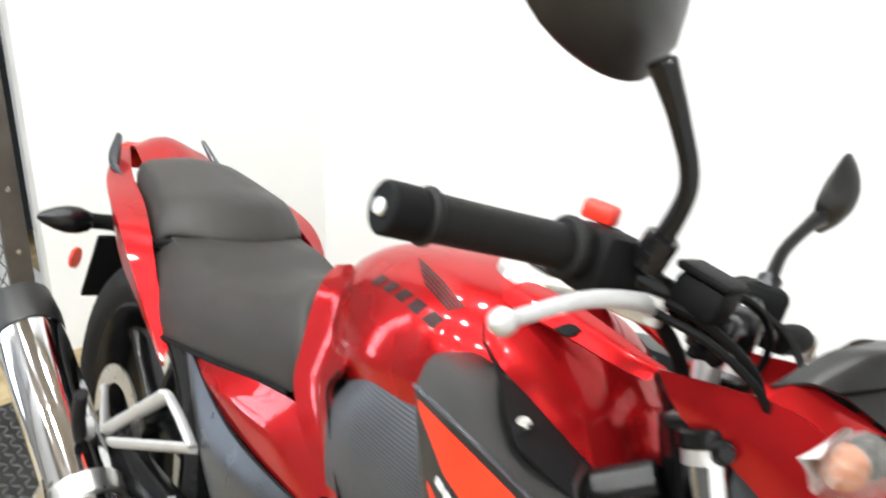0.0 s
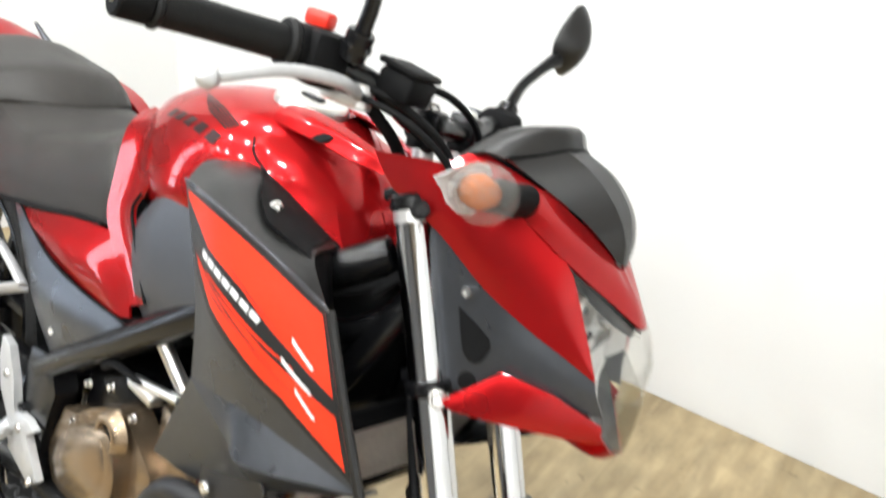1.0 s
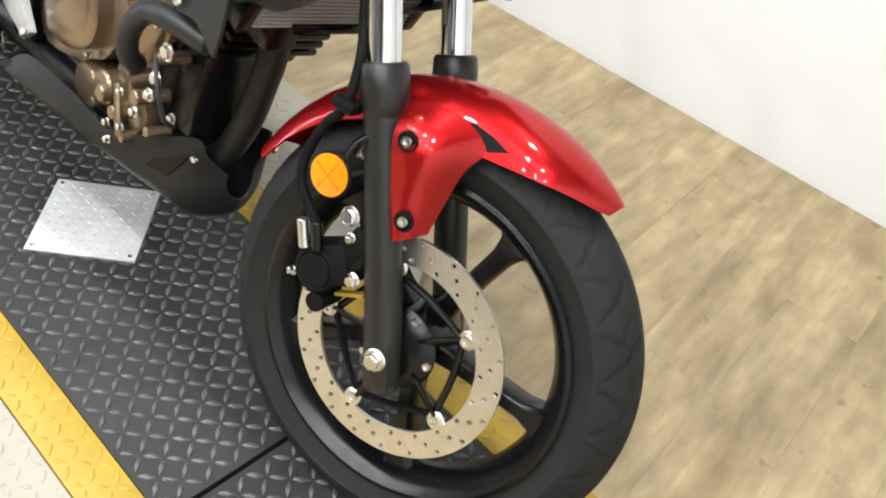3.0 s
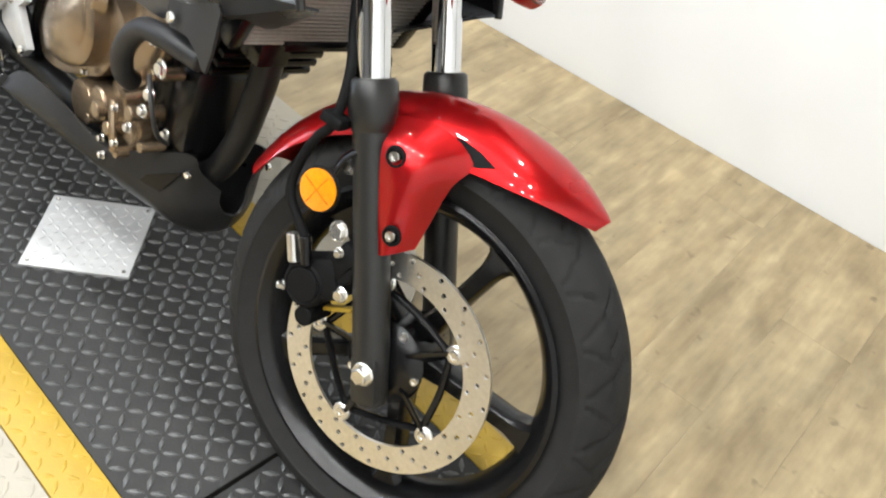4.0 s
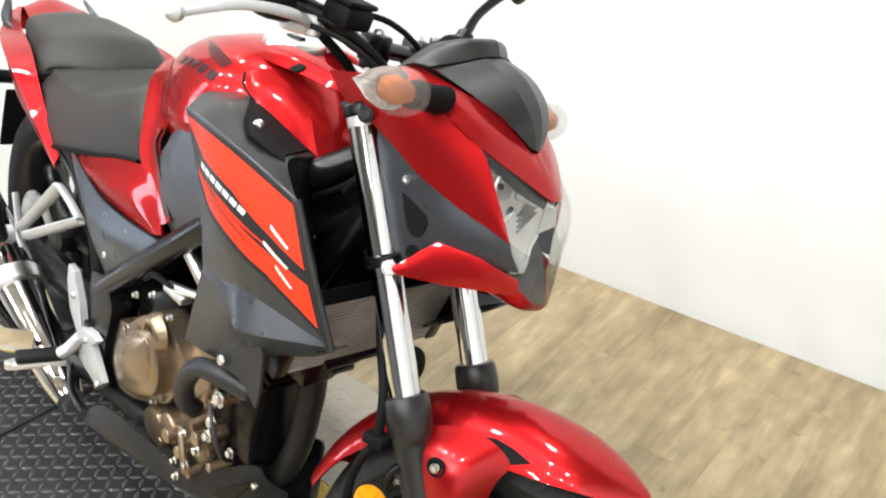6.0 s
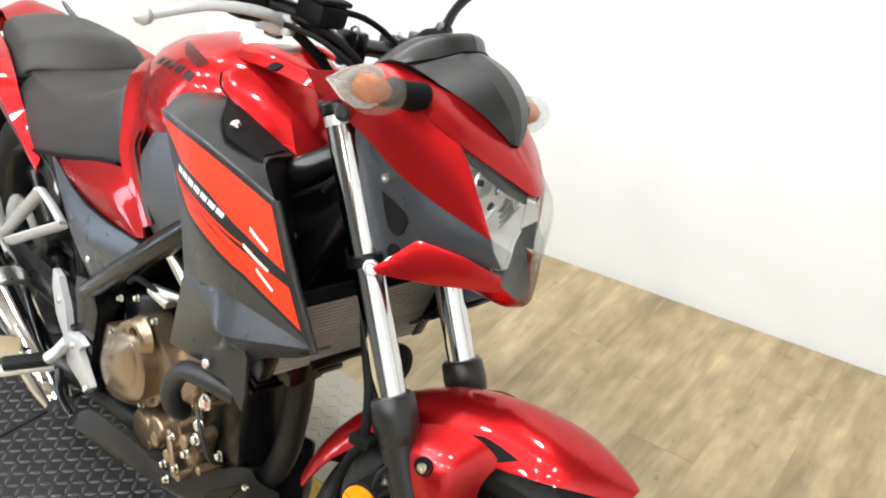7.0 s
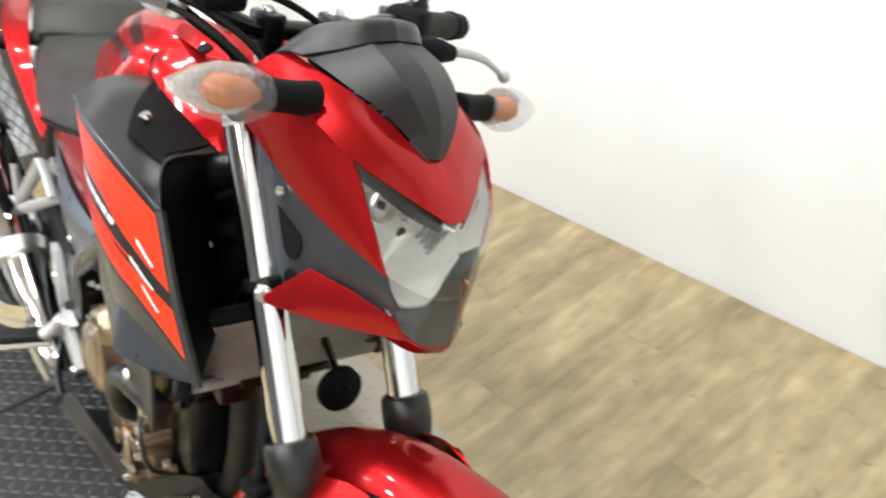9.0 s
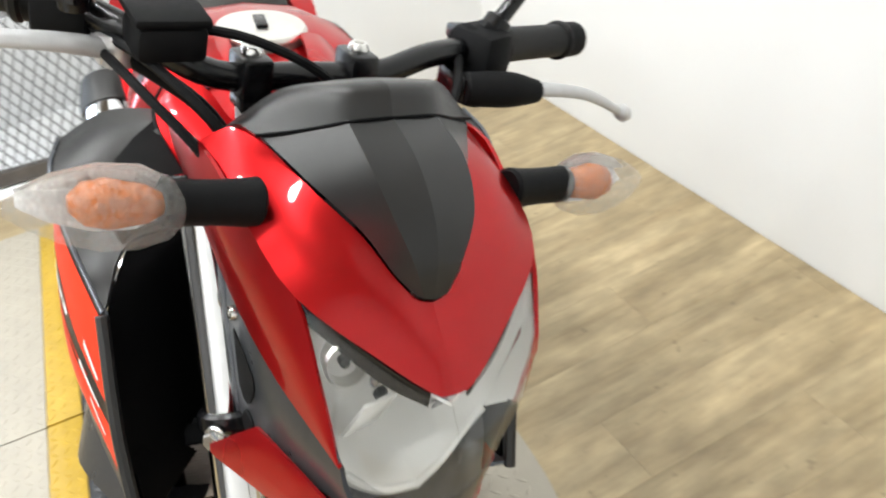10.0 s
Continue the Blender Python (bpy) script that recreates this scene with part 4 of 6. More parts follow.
for s in (-1, 1):
    m = (lambda g: g) if s < 0 else (lambda g: [mirror(r) for r in g])
    part("clear_lens", panel(m([[(-0.144, -0.089, 0.917), (-0.100, -0.047, 0.889), (-0.077, -0.016, 0.873), (-0.073, 0, 0.871)],
                                [(-0.110, -0.083, 0.868), (-0.074, -0.055, 0.855), (-0.056, -0.020, 0.845), (-0.054, 0, 0.844)],
                                [(-0.086, -0.076, 0.828), (-0.062, -0.050, 0.815), (-0.051, -0.020, 0.809), (-0.050, 0, 0.808)]]), 0.002, 4, IN), CLEAR, lens, "clear front lens")
    part("smoked_lens", panel(m([[(-0.085, -0.076, 0.827), (-0.061, -0.050, 0.814), (-0.050, -0.020, 0.808), (-0.049, 0, 0.807)],
                                 [(-0.072, -0.07, 0.806), (-0.055, -0.046, 0.79), (-0.048, -0.018, 0.784), (-0.047, 0, 0.783)],
                                 [(-0.061, -0.066, 0.779), (-0.051, -0.040, 0.761), (-0.047, -0.016, 0.755), (-0.047, 0, 0.754)]]), 0.002, 4, IN), SMOKED, lens, "smoked lower lens")
    part("reflector", panel(m([[into_bowl(p, f) for p in rim] for f in (0, 0.2, 0.45, 0.72, 0.999)]), 0.002, 3, (-0.4, 0, 0.86)), REFLECTOR_WHITE, lens, "reflector bowl painted white for its bright reflection")
    part("lower_lip", tube([p if s < 0 else (p[0], -p[1], p[2]) for p in rim[4:]], 0.0034, 8, 5), REFLECTOR_WHITE, lens)
    part("lamp_base", panel(m([[(-0.100, -0.070, 0.809), (-0.098, -0.059, 0.793), (-0.092, -0.032, 0.781), (-0.091, 0, 0.777)],
                               [(-0.080, -0.069, 0.795), (-0.077, -0.052, 0.778), (-0.072, -0.026, 0.768), (-0.071, 0, 0.765)],
                               [(-0.064, -0.065, 0.777), (-0.053, -0.039, 0.760), (-0.049, -0.016, 0.754), (-0.049, 0, 0.753)]]), 0.002, 3, (-0.08, 0, 0.6)), CHIN, lens, "grey base under the reflector")
    part("brow", panel(m([[(-0.146, -0.090, 0.920), (-0.100, -0.046, 0.892), (-0.078, -0.016, 0.876)], [(-0.140, -0.086, 0.905), (-0.100, -0.045, 0.8765), (-0.0795, -0.015, 0.864)]]), 0.002, 4, IN), BLACK, lens)
    # the far bezel is coloured white to stand in for the lens's brightness there
    part("side_bezel", panel(m([[(-0.148, -0.090, 0.918), (-0.113, -0.084, 0.868), (-0.087, -0.077, 0.828)], [(-0.142, -0.084, 0.907), (-0.118, -0.077, 0.853), (-0.100, -0.070, 0.813)]]), 0.002, 4, IN), REFLECTOR_WHITE if s > 0 else GREY, lens)
part("bulb_shield", block((-0.118, -0.034, 0.832), (0.004, 0.036, 0.044), 0.003, (0, 24, 12)), REFLECTOR_WHITE, lens, "white bulb shield")
part("bulb_socket", rod((-0.118, -0.030, 0.852), (-0.113, -0.0295, 0.851), 0.0055, seg=14), BLACK, lens)
part("shield_cup", lathe([(0.015, -0.01), (0.0165, 0.004), (0.0145, 0.006), (0.013, -0.006)], (-0.122, -0.060, 0.880), (1, -0.25, 0.25), 24, True), STEEL, lens)
part("cup_pin", rod((-0.126, -0.060, 0.880), (-0.119, -0.061, 0.881), 0.004, seg=12), BLACK, lens)
part("reflector_brow", block((-0.112, -0.030, 0.876), (0.006, 0.040, 0.008), 0.002, (8, 0, 25)), FACET, lens)
for k in range(4):
    part("reflector_facet", block((-0.110 - 0.001 * k, 0.000 + 0.0105 * k, 0.858 - 0.009 * k), (0.003, 0.0096, 0.034), 0.0008, (0, 20, 0)), FACET, lens)
part("housing", plate([(-0.23, 0.08, 0.91), (-0.23, -0.08, 0.91), (-0.23, -0.08, 0.80), (-0.23, -0.05, 0.76), (-0.23, 0.05, 0.76), (-0.23, 0.08, 0.80)], 0.045, 0.01, push=(1, 0, 0)), MATT, lens)
# the nose sits a little off the forks' middle line
for piece in list(cowl.children) + list(lens.children):
    for v in piece.data.vertices:
        low = min(1, max(0, (0.865 - v.co.z) / 0.085))
        far = max(0, v.co.y) / 0.09
        v.co.x -= 0.027 * low * far
        v.co.y += (0.010 - 0.036 * low) * far - 0.009 * (1 - min(1, abs(v.co.y) / 0.09))


part("instrument_panel", block((-0.252, 0, 0.975), (0.05, 0.10, 0.03), 0.010, (0, 25, 0)), MATT, bike, "black instrument panel behind the visor", STEER)


def indicator(s, at, out, m, lens_mat, name, label, scale=1.0):
    """A turn signal on a stalk: pointed almond lens, bulb inside, black stem."""
    at, out = Vector(at), Vector(out).normalized()
    o = new(name)
    o.parent, o.matrix_basis = bike, m
    tagged(o, label)
    up = V(0, 0, 1)
    up = (up - out * up.dot(out)).normalized()
    fw = out.cross(up)
    if fw.x < 0:
        fw = -fw
    part("stem", tube([at, at + out * 0.03 * scale, at + out * 0.062 * scale], [0.0165 * scale, 0.0145 * scale, 0.015 * scale], 16, 4, 1.2), MATT, o)
    rings = []
    for f, a, b in ((0.052, 0.012, 0.011), (0.060, 0.020, 0.018), (0.078, 0.026, 0.022), (0.098, 0.0265, 0.022), (0.120, 0.021, 0.018), (0.138, 0.013, 0.011), (0.150, 0.005, 0.004)):
        c = at + out * f * scale + fw * (0.006 - 0.02 * max(0, f - 0.1)) * scale
        rings.append([c + (up * math.cos(k * math.pi / 10) * a + fw * math.sin(k * math.pi / 10) * b) * scale for k in range(20)])
    part("lens", skin(rings), lens_mat, o)
    if lens_mat is FROST:
        part("bulb", lathe([(0.007, -0.032), (0.0125, -0.022), (0.016, 0), (0.013, 0.014), (0.005, 0.022)], at + out * 0.094, out, 16), BULB, o, "orange bulb")
        inner = []
        for f, a in ((0.062, 0.016), (0.075, 0.0225), (0.1, 0.023), (0.125, 0.016), (0.142, 0.006)):
            c = at + out * f - fw * 0.004
            inner.append([c + up * a - fw * 0.004, c - fw * 0.014, c - up * a - fw * 0.004])
        bm = skin(inner, closed=False)
        part("bowl", bm, REFLECTOR_WHITE, o)
    return o


indicator(-1, (-0.206, -0.092, 0.956), (-0.06, -1, 0.09), STEER, FROST, "front_indicator", "clear front turn signal with orange bulb")
indicator(1, (-0.205, 0.112, 0.941), (-0.04, 1, -0.06), STEER, FROST, "front_indicator", "clear front turn signal with orange bulb")

# ---- handlebar ----
bars = new("handlebar")
bars.parent, bars.matrix_basis = bike, STEER
tagged(bars, "black handlebar with rubber grips, levers and mirrors")
R_END, L_END = V(-0.499, -0.325, 1.022), V(-0.432, 0.356, 0.978)
R_IN, L_IN = V(-0.436, -0.185, 1.023), V(-0.386, 0.215, 0.990)
part("bar", tube([R_END, R_IN, (-0.375, -0.125, 1.012), (-0.352, -0.07, 0.986), (-0.350, 0, 0.983), (-0.350, 0.07, 0.982), (-0.362, 0.13, 0.992), L_IN, L_END], 0.0112, 14), BLACK, bars)
for y in (-0.042, 0.050):
    part("bar_clamp", join(block((-0.350, y, 0.985), (0.036, 0.026, 0.036), 0.005), block((-0.348, y, 0.968), (0.03, 0.024, 0.02), 0.004)), BLACK, bars)
    part("riser", rod((-0.336, y, 0.92), (-0.346, y, 0.962), 0.012, seg=20), ALLOY, bars, "bare alloy riser")
    part("clamp_cap", button((-0.35, y, 1.003), (0, 0, 1), 0.009, 0.006), BOLT, bars)
for end, inn, s in ((R_END, R_IN, -1), (L_END, L_IN, 1)):
    d = (end - inn).normalized()
    g = part("grip", join(tube([inn, inn.lerp(end, 0.5), end - d * 0.022], [0.0172, 0.0168, 0.0172], 20, 8), rod(inn - d * 0.002, inn + d * 0.008, 0.024, seg=24), rod(end - d * 0.03, end - d * 0.022, 0.0205, seg=24)), GRIP, bars)
    part("bar_end", join(rod(end - d * 0.022, end + d * 0.008, 0.0185, seg=24)), MATT, bars)
    part("bar_end_screw", button(end + d * 0.008, d, 0.0065, 0.003), STEEL, bars)
    h = inn - d * 0.026
    up = V(0.15, 0, 1)
    sw = part("switch_housing", join(rod(inn, inn - d * 0.045, 0.0225, seg=20), block(h + V(0.008, 0, -0.004), (0.05, 0.042, 0.052), 0.01, (0, 0, math.degrees(math.atan2(d.y, d.x)) + 90 * s))), MATT, bars)
    if s < 0:
        part("kill_switch", block(V(-0.436, -0.149, 1.053), (0.028, 0.018, 0.016), 0.004), KILL, sw, "red engine stop switch")
    else:
        part("thumb_switch", block(h + V(-0.03, 0, 0.005), (0.018, 0.02, 0.014), 0.003), GREY, sw)
    p = h - d * 0.030 + V(0.035, 0, -0.026)
    part("lever_perch", join(block(p - V(0.018, 0, 0), (0.045, 0.03, 0.026), 0.006), rod(p - V(0, 0, 0.012), p + V(0, 0, 0.012), 0.012)), ALLOY if s < 0 else BLACK, bars)
    ball = V(-0.401, -0.317, 0.986) if s < 0 else V(-0.329, 0.356, 0.936)
    out = (ball - p).normalized()
    lv = part("lever", tube([p, p.lerp(ball, 0.3) + V(0.014, 0, 0.014), p.lerp(ball, 0.65) + V(0.010, 0, 0.016), ball], [0.0088, 0.0074, 0.0062, 0.005], 12, 6, 0.7), SILVER, bars, "silver alloy lever")
    part("lever_ball", lathe([(0.002, -0.011), (0.007, -0.007), (0.0095, 0), (0.007, 0.007), (0.002, 0.011)], ball, out, 18), SILVER, lv)
    if s > 0:
        part("lever_boot", tube([p - out * 0.01, p.lerp(ball, 0.16) + V(0.008, 0, 0.008), p.lerp(ball, 0.34) + V(0.012, 0, 0.012)], [0.015, 0.0165, 0.010], 14, 6), MATT, bars, "black rubber lever boot")
    if s < 0:
        part("fluid_reservoir", join(block(V(-0.350, -0.108, 1.018), (0.042, 0.052, 0.028), 0.007, (0, 8, 0)), block(V(-0.350, -0.108, 1.035), (0.045, 0.055, 0.007), 0.003, (0, 8, 0))), MATT, bars, "black brake fluid reservoir")
    # mirror
    if s < 0:
        stem = [V(-0.385, -0.160, 1.028), V(-0.377, -0.165, 1.058), V(-0.371, -0.176, 1.096), V(-0.388, -0.191, 1.134), V(-0.408, -0.210, 1.168)]
        c, w = V(-0.45, -0.242, 1.206), V(-0.35, -1, 0.05)
    else:
        stem = [V(-0.372, 0.193, 0.998), V(-0.375, 0.212, 1.022), V(-0.379, 0.240, 1.051), V(-0.373, 0.278, 1.083), V(-0.368, 0.300, 1.098)]
        c, w = V(-0.368, 0.328, 1.125), V(0.10, 0.62, 0.78)
    mir = part("mirror_stem", tube(stem, [0.009, 0.008, 0.0072, 0.008, 0.011], 12, 6), BLACK, bars)
    part("stem_collar", join(rod(stem[0], Vector(stem[0]).lerp(stem[1], 0.9), 0.0135, seg=20), rod(Vector(stem[0]).lerp(stem[1], 0.25), Vector(stem[0]).lerp(stem[1], 0.55), 0.0155, seg=6)), BLACK, mir)
    w = w.normalized()
    nrm = w.cross(V(0, 0, 1)).normalized()
    nrm = nrm if nrm.x > 0 else -nrm
    u2 = nrm.cross(w).normalized()
    u2 = u2 if u2.z > 0 else -u2
    shape = [(-0.066, -0.012), (-0.05, -0.037), (-0.01, -0.042), (0.04, -0.028), (0.072, 0.008), (0.07, 0.03), (0.045, 0.041), (-0.02, 0.036), (-0.058, 0.018)]
    size = 1.35 if s < 0 else 0.62
    tall = size if s < 0 else 0.95
    o = [c + w * a * size + u2 * q * tall for a, q in shape]
    part("mirror_shell", plate(o, 0.004, 0.026, 6, 4, push=nrm), SATIN, mir, "dark mirror housing")
    part("mirror_glass", plate([c + (q - c) * 0.93 - nrm * 0.0045 for q in o], 0.001, 0.0, 2, 4, push=-nrm), CHROME, mir, "mirror glass")
# cables
for line, r in (([(-0.40, -0.15, 1.01), (-0.335, -0.12, 1.0), (-0.29, -0.085, 0.965), (-0.285, -0.06, 0.90), (-0.33, -0.05, 0.82), (-0.42, -0.04, 0.76)], 0.004),
                ([(-0.40, -0.15, 1.0), (-0.32, -0.135, 0.99), (-0.272, -0.10, 0.95), (-0.275, -0.07, 0.88), (-0.34, -0.055, 0.80)], 0.0036),
                ([(-0.36, 0.16, 0.99), (-0.315, 0.13, 0.975), (-0.285, 0.09, 0.94), (-0.29, 0.06, 0.87), (-0.35, 0.05, 0.80)], 0.004),
                ([(-0.37, -0.12, 1.02), (-0.33, -0.05, 1.02), (-0.315, 0.02, 0.98), (-0.33, 0.04, 0.90)], 0.004)):
    part("cable", tube(line, r, 8), MATT, bars)
part("ignition_lock", rod((-0.335, 0, 0.90), (-0.342, 0, 0.945), 0.022), BLACK, bike, m=STEER)

# ---- tank ----
def oval(x, zt, zb, w, n=20, sq=2.6, mid=0.45):
    """A rounded cross-section across the bike at x, widest at mid of its height."""
    out = []
    for k in range(n):
        a = 2 * math.pi * k / n
        c, s = math.cos(a), math.sin(a)
        zc = zb + (zt - zb) * mid
        y = w * math.copysign(abs(c) ** (2 / sq), c)
        z = zc + (zt - zc if s > 0 else zc - zb) * math.copysign(abs(s) ** (2 / 2.1), s)
        out.append(V(x, y, z))
    return out


def smooth_skin(sections, n=4):
    """A skin through sections with smooth steps between them."""
    cols = [spline(c, n) for c in zip(*sections)]
    return skin([list(r) for r in zip(*cols)])


tank = part("fuel_tank", smooth_skin([oval(-0.832, 0.840, 0.77, 0.04), oval(-0.826, 0.862, 0.755, 0.066), oval(-0.795, 0.890, 0.735, 0.090), oval(-0.74, 0.918, 0.715, 0.120),
                                      oval(-0.65, 0.940, 0.72, 0.142), oval(-0.565, 0.945, 0.74, 0.138), oval(-0.50, 0.930, 0.75, 0.108), oval(-0.46, 0.905, 0.77, 0.080), oval(-0.42, 0.876, 0.79, 0.056), oval(-0.392, 0.842, 0.80, 0.045)], 5),
            RED, bike, "glossy candy red fuel tank")
tank_tree = BVHTree.FromPolygons([v.co for v in tank.data.vertices], [p.vertices for p in tank.data.polygons])


def on_tank(name, quad, s):
    """A thin film on the tank's upper side inside four corners, laid on along the slope's own direction."""
    bm = bmesh.new()
    a, b, c, d = [V(x, s * y, z) for x, y, z in quad]
    way = V(0, -s * 0.62, -0.78)
    rows = []
    for i in range(9):
        p, q = a.lerp(b, i / 8), d.lerp(c, i / 8)
        row = []
        for k in range(4):
            at = p.lerp(q, k / 3)
            hit = tank_tree.ray_cast(at - way * 0.15, way)
            row.append(bm.verts.new((hit[0] if hit[0] else at) - way * 0.0012))
        rows.append(row)
    for r, q in zip(rows, rows[1:]):
        for k in range(3):
            bm.faces.new((r[k], r[k + 1], q[k + 1], q[k]))
    return part(name, bm, DARK_MARK, tank)


cap = part("filler_cap", lathe([(0.0, 0.008), (0.03, 0.008), (0.044, 0.006), (0.047, 0.002), (0.047, -0.01), (0, -0.012)], (-0.568, 0, 0.944), (0.02, 0, 1), 36), CAP, tank, "round brushed metal filler cap")
part("key_cover", block((-0.568, 0, 0.9535), (0.034, 0.012, 0.004), 0.001), BLACK, cap)
for s in (-1, 1):
    Y = lambda y: s * y
    shoulder = part("tank_shoulder", panel([[(-0.553, Y(0.076), 0.920), (-0.525, Y(0.074), 0.921), (-0.490, Y(0.058), 0.914), (-0.460, Y(0.036), 0.901)],
                                            [(-0.535, Y(0.096), 0.910), (-0.505, Y(0.098), 0.905), (-0.465, Y(0.082), 0.890), (-0.425, Y(0.056), 0.871)],
                                            [(-0.517, Y(0.108), 0.899), (-0.484, Y(0.110), 0.886), (-0.440, Y(0.092), 0.860), (-0.388, Y(0.068), 0.835)]], 0.004, 5, (-0.45, 0, 0.82)), RED, tank, "raised red tank shoulder cover")
    part("seam", tube([(-0.556, Y(0.0765), 0.921), (-0.546, Y(0.090), 0.913), (-0.517, Y(0.110), 0.898), (-0.484, Y(0.112), 0.885), (-0.440, Y(0.094), 0.859), (-0.390, Y(0.070), 0.834)], 0.0016, 6), MATT, shoulder)
    part("front_face", panel([[(-0.460, Y(0.036), 0.901), (-0.425, Y(0.056), 0.871), (-0.388, Y(0.068), 0.835)], [(-0.446, Y(0.018), 0.896), (-0.410, Y(0.030), 0.866), (-0.378, Y(0.034), 0.830)],
                              [(-0.442, Y(0.001), 0.894), (-0.405, Y(0.001), 0.862), (-0.374, Y(0.001), 0.826)]], 0.003, 4, (-0.5, 0, 0.85)), RED, shoulder)
    part("top_cover", panel([[(-0.550, Y(0.072), 0.928), (-0.50, Y(0.070), 0.930), (-0.45, Y(0.058), 0.926), (-0.41, Y(0.048), 0.922), (-0.386, Y(0.034), 0.919)],
                             [(-0.550, Y(0.056), 0.943), (-0.50, Y(0.054), 0.945), (-0.45, Y(0.046), 0.940), (-0.41, Y(0.038), 0.934), (-0.382, Y(0.026), 0.930)],
                             [(-0.550, Y(0.036), 0.948), (-0.50, Y(0.034), 0.950), (-0.45, Y(0.030), 0.945), (-0.41, Y(0.026), 0.938), (-0.380, Y(0.018), 0.933)]], 0.004, 4, (-0.45, 0, 0.85)), RED, tank, "red tank top cover")
    part("cover_vent", plate([(x, Y(y), z) for x, y, z in ((-0.478, 0.067, 0.9295), (-0.462, 0.064, 0.9290), (-0.456, 0.054, 0.9375), (-0.470, 0.057, 0.9385))], 0.002, 0.0, 2, 2, push=(0, s * 0.7, 0.7)), MATT, tank)
    # wing mark and word mark as plain shapes laid on the tank
    root, root_low = V(-0.562, 0.101, 0.914), V(-0.574, 0.113, 0.905)
    tip, tip_low = V(-0.680, 0.074, 0.920), V(-0.622, 0.106, 0.911)
    for k in range(5):
        f, g = k / 5, (k + 0.72) / 5
        on_tank("wing_mark", (tip.lerp(tip_low, f), root.lerp(root_low, f), root.lerp(root_low, g), tip.lerp(tip_low, g)), s)
    for k in range(5):
        a = V(-0.700, 0.103, 0.892).lerp(V(-0.560, 0.117, 0.896), k / 5)
        b = V(-0.700, 0.103, 0.892).lerp(V(-0.560, 0.117, 0.896), (k + 0.68) / 5)
        low = V(-0.006, 0.010, -0.009)
        on_tank("word_bar", (a, b, b + low, a + low), s)

    part("knee_panel", panel([[(-0.695, Y(0.118), 0.770), (-0.648, Y(0.120), 0.828), (-0.600, Y(0.122), 0.842), (-0.50, Y(0.125), 0.80)],
                              [(-0.690, Y(0.142), 0.735), (-0.645, Y(0.150), 0.765), (-0.595, Y(0.150), 0.770), (-0.475, Y(0.145), 0.750)],
                              [(-0.670, Y(0.143), 0.665), (-0.630, Y(0.150), 0.690), (-0.585, Y(0.150), 0.695), (-0.465, Y(0.142), 0.685)],
                              [(-0.655, Y(0.130), 0.622), (-0.620, Y(0.138), 0.640), (-0.575, Y(0.138), 0.655), (-0.46, Y(0.13), 0.660)]], 0.004, 4, (-0.6, 0, 0.72)), KNEE, bike, "grey ribbed knee panel")
    rear_edge = [(-0.829, Y(0.074), 0.852), (-0.815, Y(0.099), 0.836), (-0.808, Y(0.110), 0.812), (-0.798, Y(0.121), 0.761), (-0.783, Y(0.131), 0.717), (-0.726, Y(0.140), 0.673), (-0.672, Y(0.144), 0.634)]
    fore_edge = [(-0.792, Y(0.078), 0.868), (-0.722, Y(0.106), 0.856), (-0.685, Y(0.124), 0.826), (-0.688, Y(0.139), 0.784), (-0.698, Y(0.142), 0.757), (-0.675, Y(0.144), 0.720), (-0.632, Y(0.144), 0.656)]
    waist = [((a[0] + b[0]) / 2, (a[1] + b[1]) / 2 - s * d, (a[2] + b[2]) / 2) for a, b, d in zip(rear_edge, fore_edge, (0, 0.004, 0.009, 0.011, 0.009, 0.006, 0.002))]
    part("tank_flank", panel(list(zip(rear_edge, waist, fore_edge)), 0.004, 5, (-0.74, 0, 0.75)), RED, tank, "hollow red flank between tank and seat")
    part("panel_gap", tube([Vector(q) + V(0.001, s * 0.0015, 0) for q in fore_edge[3:]], 0.0022, 6), MATT, bike)
    part("side_cover_red", panel([[(-1.06, Y(0.132), 0.634), (-0.95, Y(0.135), 0.658), (-0.86, Y(0.134), 0.680), (-0.805, Y(0.132), 0.692), (-0.752, Y(0.131), 0.702)],
                                  [(-1.00, Y(0.142), 0.622), (-0.90, Y(0.147), 0.638), (-0.83, Y(0.147), 0.650), (-0.775, Y(0.146), 0.660), (-0.712, Y(0.139), 0.674)],
                                  [(-0.95, Y(0.143), 0.610), (-0.86, Y(0.148), 0.620), (-0.79, Y(0.149), 0.628), (-0.735, Y(0.149), 0.638), (-0.682, Y(0.142), 0.650)],
                                  [(-0.93, Y(0.142), 0.602), (-0.82, Y(0.147), 0.604), (-0.75, Y(0.148), 0.607), (-0.69, Y(0.148), 0.612), (-0.662, Y(0.146), 0.622)]], 0.004, 4, (-0.85, 0, 0.68)), RED, bike, "glossy red side cover under the seat")
    sg = part("side_cover_grey", panel([[(-1.085, Y(0.132), 0.645), (-0.92, Y(0.146), 0.606), (-0.80, Y(0.150), 0.602), (-0.655, Y(0.148), 0.612)],
                                        [(-1.03, Y(0.140), 0.600), (-0.93, Y(0.158), 0.570), (-0.82, Y(0.162), 0.565), (-0.71, Y(0.156), 0.572)],
                                        [(-0.985, Y(0.140), 0.545), (-0.91, Y(0.158), 0.525), (-0.84, Y(0.160), 0.520), (-0.76, Y(0.155), 0.530)],
                                        [(-0.905, Y(0.135), 0.470), (-0.875, Y(0.145), 0.465), (-0.845, Y(0.150), 0.472), (-0.81, Y(0.148), 0.488)]], 0.004, 4, (-0.9, 0, 0.58)), GREY, bike, "dark grey lower side cover")
